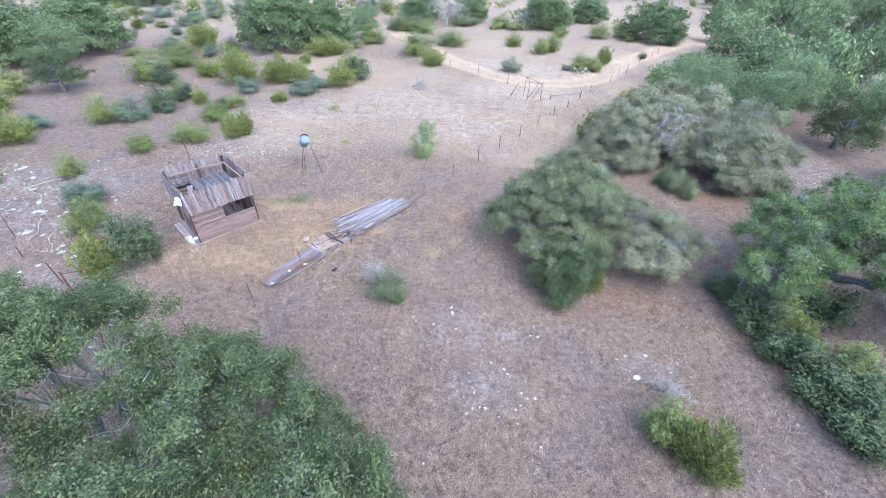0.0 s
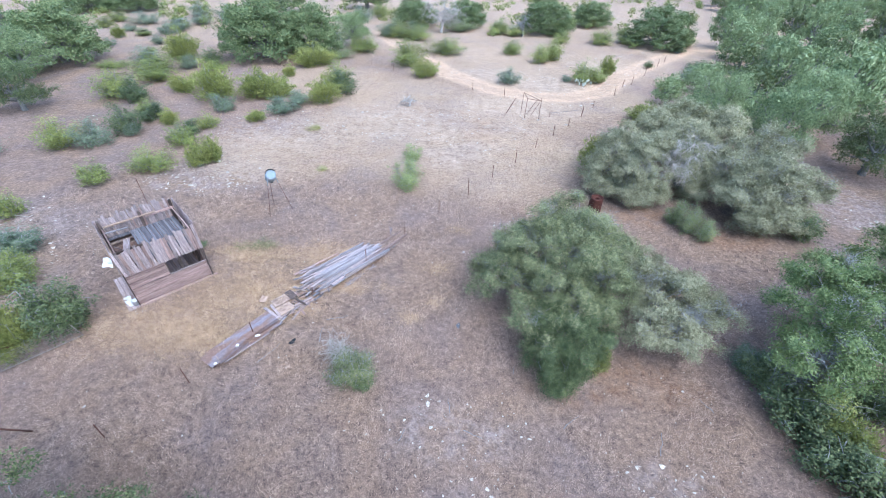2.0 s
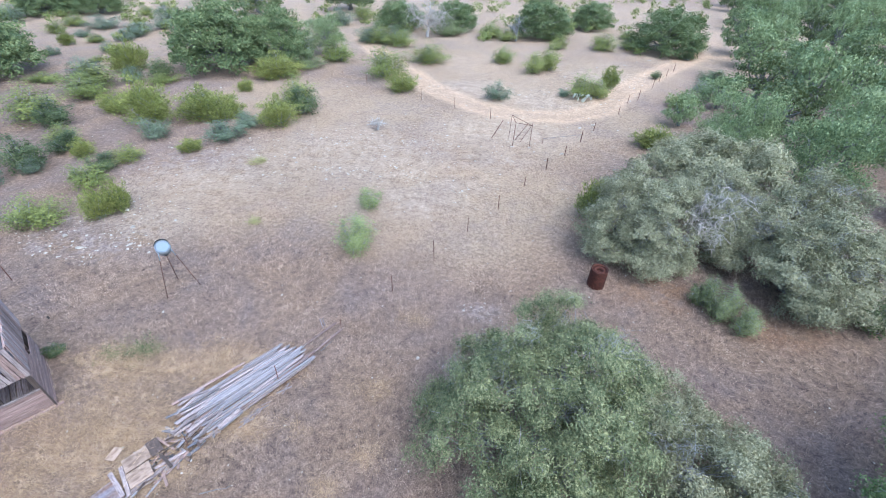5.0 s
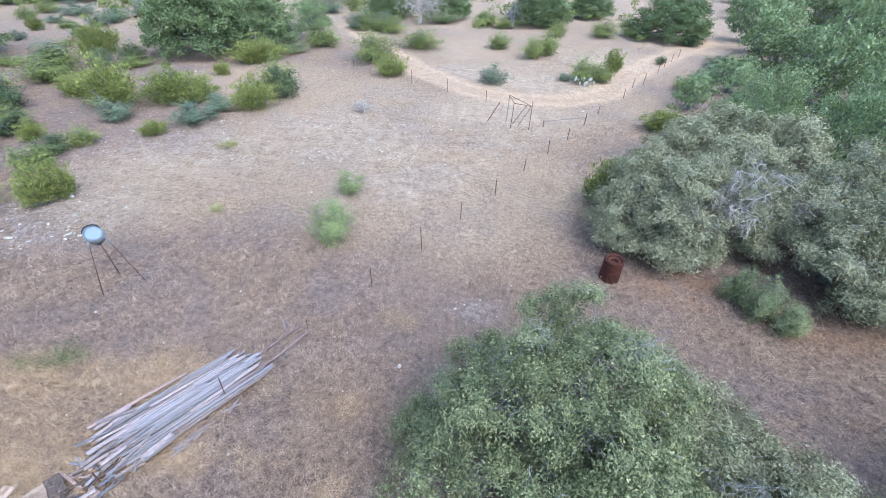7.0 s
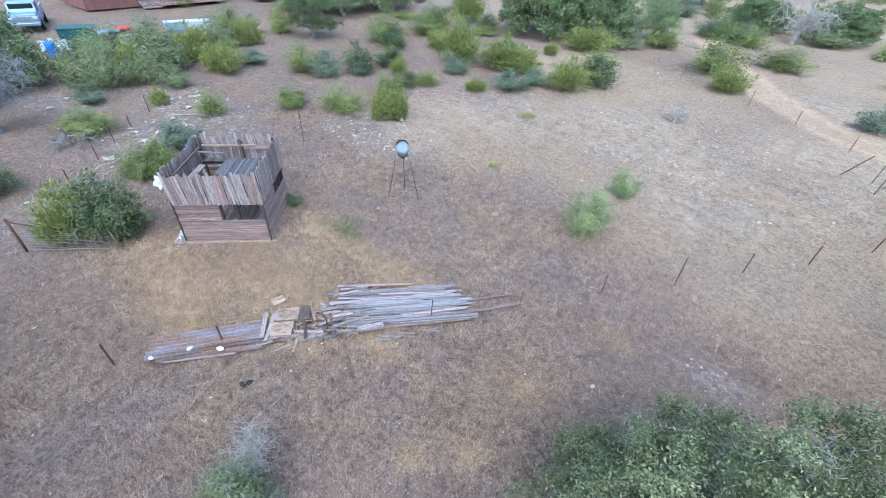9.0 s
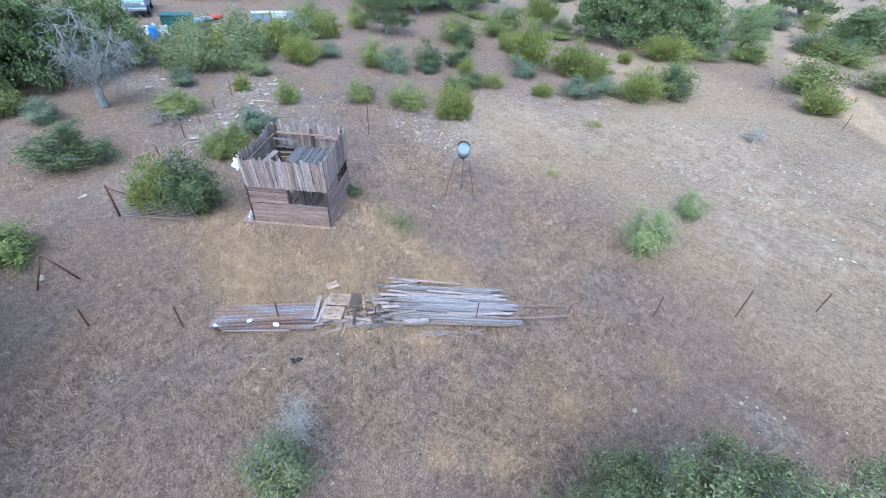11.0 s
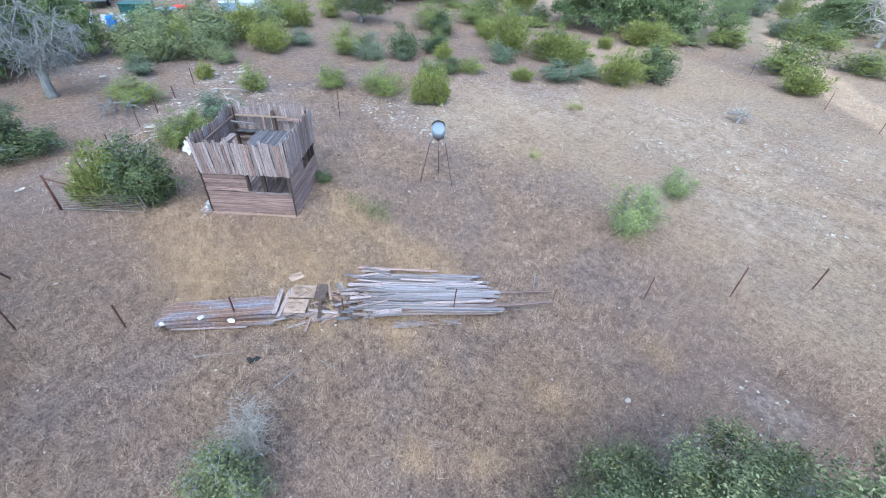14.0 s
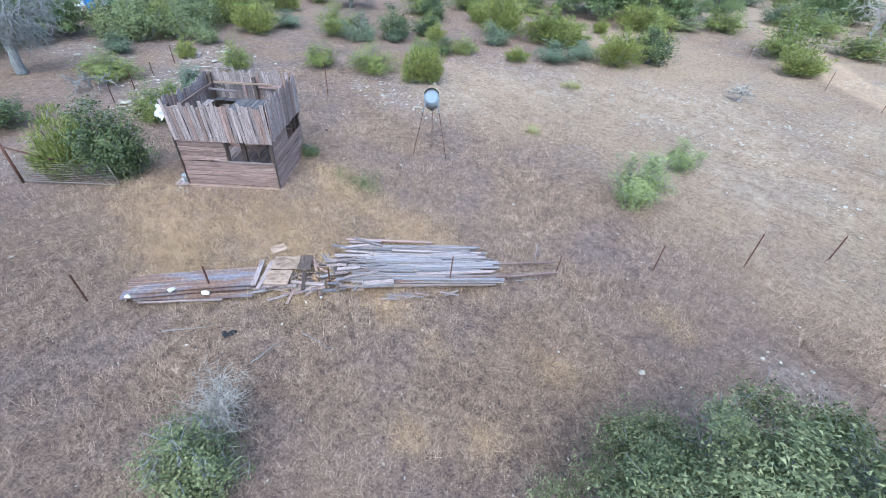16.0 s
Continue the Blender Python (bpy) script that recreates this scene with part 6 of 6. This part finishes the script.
# bleached branches in the stony lane
rng_b = np.random.default_rng(61)
for i, pts in enumerate((((-20.6, 17.2), (-20.1, 18.3), (-19.4, 18.7), (-18.4, 18.9)), ((-18.7, 16.8), (-18.2, 16.4), (-17.6, 16.3), (-17.2, 15.6)), ((-20.0, 16.9), (-19.3, 16.7), (-18.8, 16.0), (-17.4, 14.9)), ((-16.5, 14.2), (-16.3, 13.6), (-15.6, 13.0)), ((-19.4, 17.4), (-18.5, 17.5), (-17.6, 17.0)), ((-17.9, 15.0), (-17.2, 14.2), (-16.9, 13.3)))):
    x0, y0 = pts[0]
    s = thing("bleached_branch", pose(x0, y0, gz(x0, y0) + 0.02), "thin bleached branch lying bent on stony ground", "branch", "bleached branches")
    line = []
    for k in range(3 * (len(pts) - 1) + 1):
        j, f = min(k // 3, len(pts) - 2), (k - 3 * min(k // 3, len(pts) - 2)) / 3
        x, y = pts[j][0] * (1 - f) + pts[j + 1][0] * f + rng_b.normal(0, 0.05), pts[j][1] * (1 - f) + pts[j + 1][1] * f + rng_b.normal(0, 0.05)
        line.append(((x - x0, y - y0, gz(x, y) - gz(x0, y0) + rng_b.uniform(0.01, 0.07)), 0.02 - 0.0012 * k))
    part("shaft", tubes("shaft", [line], 6), DRIFT, s)


# prickly pear below the track
def cactus(x, y, seed):
    rng = random.Random(seed)
    c = thing("prickly_pear", pose(x, y, gz(x, y)), "pale prickly pear cactus beside a shrub", "cactus", "cacti")
    for i in range(16):
        bm = bmesh.new()
        bmesh.ops.create_icosphere(bm, subdivisions=2, radius=0.5)
        part("pad", bm, CACTUS, c, "", pose(rng.uniform(-0.7, 0.7), rng.uniform(-0.3, 0.3), rng.uniform(0.12, 0.5), 0, rng.uniform(-30, 30), rng.uniform(0, 180)) @ Matrix.Diagonal((0.22, 0.05, 0.3, 1)))


cactus(10.6, 44.1, 1)


# ---- farmyard beyond the scrub ----
def dumpster():
    x, y = -36.6, 17.4
    d = thing("dumpster", pose(x, y, gz(x, y), 0, 0, 70), "dark green steel dumpster with flat lid", "dumpster")
    part("body", box((1.9, 1.3, 1.15), (0, 0, 0.62), 0.03), GREEN_BOX, d)
    part("lid", box((2.0, 1.4, 0.06), (0, 0, 1.24), 0.02), GREEN_BOX, d)
    for i in range(4):
        part("rib", box((0.06, 1.36, 1.1), (-0.75 + 0.5 * i, 0, 0.62), 0.01), GREEN_BOX, d)


def chair(x, y, a):
    c = thing("plastic_chair", pose(x, y, gz(x, y), 0, 0, a), "white plastic garden chair", "chair", "garden chairs")
    part("seat", box((0.46, 0.46, 0.04), (0, 0, 0.43), 0.015), WHITE, c)
    part("backrest", box((0.46, 0.04, 0.5), (0, 0.22, 0.7), 0.015), WHITE, c)
    for sx in (-0.2, 0.2):
        for sy in (-0.2, 0.2):
            part("leg", box((0.05, 0.05, 0.42), (sx, sy, 0.21), 0.01), WHITE, c)
        part("armrest", box((0.05, 0.42, 0.04), (sx * 1.15, 0, 0.64), 0.01), WHITE, c)


def drum(x, y):
    b = thing("blue_barrel", pose(x, y, gz(x, y)), "upright blue plastic barrel", "barrel")
    part("shell", lathe([(0, 0), (0.27, 0), (0.29, 0.05), (0.29, 0.8), (0.25, 0.88), (0, 0.88)], 24), BLUE, b)
    part("bung", lathe([(0.05, 0.88), (0.05, 0.9), (0, 0.9)], 10), BLUE, b)


def pickup(x, y, a):
    t = thing("pickup_truck", pose(x, y, gz(x, y), 0, 0, a), "pale blue pickup truck parked in the yard", "truck")
    part("body", box((5.2, 1.8, 0.55), (0, 0, 0.75), 0.1), PAINT, t)
    part("hood", box((1.4, 1.7, 0.25), (1.8, 0, 1.08), 0.08), PAINT, t)
    cab = box((1.9, 1.65, 0.72), (0.2, 0, 1.36), 0.06)
    for v in cab.verts:
        if v.co.z > 1.4:
            v.co.x = 0.2 + (v.co.x - 0.2) * 0.72
    part("cab", cab, PAINT, t)
    part("windscreen", box((0.06, 1.4, 0.5), (0.99, 0, 1.42), 0.02), GLASS_DARK, t)
    part("side_window", box((1.1, 0.02, 0.36), (0.2, -0.835, 1.48), 0.01), GLASS_DARK, t)
    part("side_window", box((1.1, 0.02, 0.36), (0.2, 0.835, 1.48), 0.01), GLASS_DARK, t)
    part("grille", box((0.05, 1.3, 0.3), (2.61, 0, 0.92), 0.02), ZINC, t)
    part("bumper", box((0.14, 1.8, 0.2), (2.66, 0, 0.56), 0.04), ZINC, t)
    for sy in (-0.72, 0.72):
        part("headlight", box((0.05, 0.28, 0.18), (2.62, sy, 0.96), 0.02), WHITE, t)
    part("bed_side", box((1.7, 0.08, 0.35), (-1.7, -0.86, 1.15), 0.02), PAINT, t)
    part("bed_side", box((1.7, 0.08, 0.35), (-1.7, 0.86, 1.15), 0.02), PAINT, t)
    for wx in (-1.6, 1.65):
        for sy in (-0.85, 0.85):
            w = lathe([(0.0, -0.11), (0.3, -0.11), (0.38, -0.08), (0.38, 0.08), (0.3, 0.11), (0.0, 0.11)], 20)
            tyre = part("tyre", w, TYRE, t, "", pose(wx, sy, 0.38, 90))
            part("rim", lathe([(0, -0.125), (0.2, -0.12), (0.2, 0.12), (0, 0.125)], 14), ZINC, tyre)


def kayak(x, y, a):
    k = thing("red_kayak", pose(x, y, gz(x, y) + 0.12, 0, 0, a), "red kayak lying beside a pale blue boat shell", "kayak")
    bm = bmesh.new()
    bmesh.ops.create_icosphere(bm, subdivisions=3, radius=0.5)
    for v in bm.verts:
        v.co = Vector((v.co.x * 1.8, v.co.y * 0.7 * (1 - abs(v.co.x)), v.co.z * 0.35 + 0.12))
    part("hull", bm, RED, k)
    b = thing("boat_shell", pose(x + 0.4, y - 1.0, gz(x, y) + 0.08, 0, 0, a + 10), "pale blue plastic boat shell upside down", "boat")
    bm = bmesh.new()
    bmesh.ops.create_icosphere(bm, subdivisions=3, radius=0.5)
    for v in bm.verts:
        v.co = Vector((v.co.x * 2.6, v.co.y * 0.9 * (1 - abs(v.co.x)), v.co.z * 0.4 + 0.1))
    part("hull", bm, PAINT, b)


def house():
    x, y = -49.5, 27.0
    h = thing("farmhouse", pose(x, y, gz(x, y), 0, 0, 95), "low red-brown house with dark roof and porch steps", "house")
    part("wall", box((13, 6, 3.0), (0, 3.2, 1.6)), WALL_RED, h)
    for i in range(14):
        part("siding", box((13.05, 0.04, 0.17), (0, 0.19, 0.4 + i * 0.2)), WALL_RED, h)
    part("roof", box((14, 7.5, 0.3), (0, 3.0, 3.25), 0.05), ROOF_DARK, h)
    part("porch_floor", box((6, 2.0, 0.25), (2.0, -0.9, 0.4), 0.02), WOOD_BROWN, h)
    part("porch_roof", box((6.6, 2.4, 0.15), (2.0, -0.9, 2.7), 0.02), ROOF_DARK, h)
    for i in range(4):
        part("porch_post", box((0.12, 0.12, 2.2), (-0.8 + 1.9 * i, -1.8, 1.6)), WOOD_TAN, h)
    for i in range(4):
        part("step", box((1.6, 0.3, 0.12), (-1.6, -0.3 - 0.3 * i, 0.5 - 0.12 * i), 0.01), WOOD_GREY, h)
    for wx in (-4.5, 2.0, 4.5):
        w = part("window_frame", box((1.2, 0.06, 1.1), (wx, 0.14, 1.7), 0.01), WHITE, h)
        part("pane", box((1.0, 0.02, 0.9), (wx, 0.10, 1.7)), GLASS_DARK, w)
    part("door", box((0.95, 0.06, 2.0), (0.0, 0.14, 1.5), 0.01), WOOD_DARK, h)


dumpster()
for x, y, a in ((-35.0, 15.0, 40), (-35.6, 15.9, 200), (-34.6, 16.2, 100), (-35.9, 14.4, 320)):
    chair(x, y, a)
drum(-34.9, 15.5)
pickup(-45.2, 16.0, -12)
kayak(-40.0, 20.6, 100)
house()
for i, (x, y, s) in enumerate(((-37.5, 25.5, (1.8, 1.0, 0.7)), (-38.6, 24.0, (1.4, 0.9, 0.6)))):
    t = thing("storage_box", pose(x, y, gz(x, y), 0, 0, 80), "pale storage box standing in the yard", "box")
    part("body", box(s, (0, 0, s[2] / 2), 0.03), WHITE if i == 0 else PAINT, t)
    part("lid", box((s[0] + 0.06, s[1] + 0.06, 0.06), (0, 0, s[2] + 0.02), 0.02), WHITE, t)
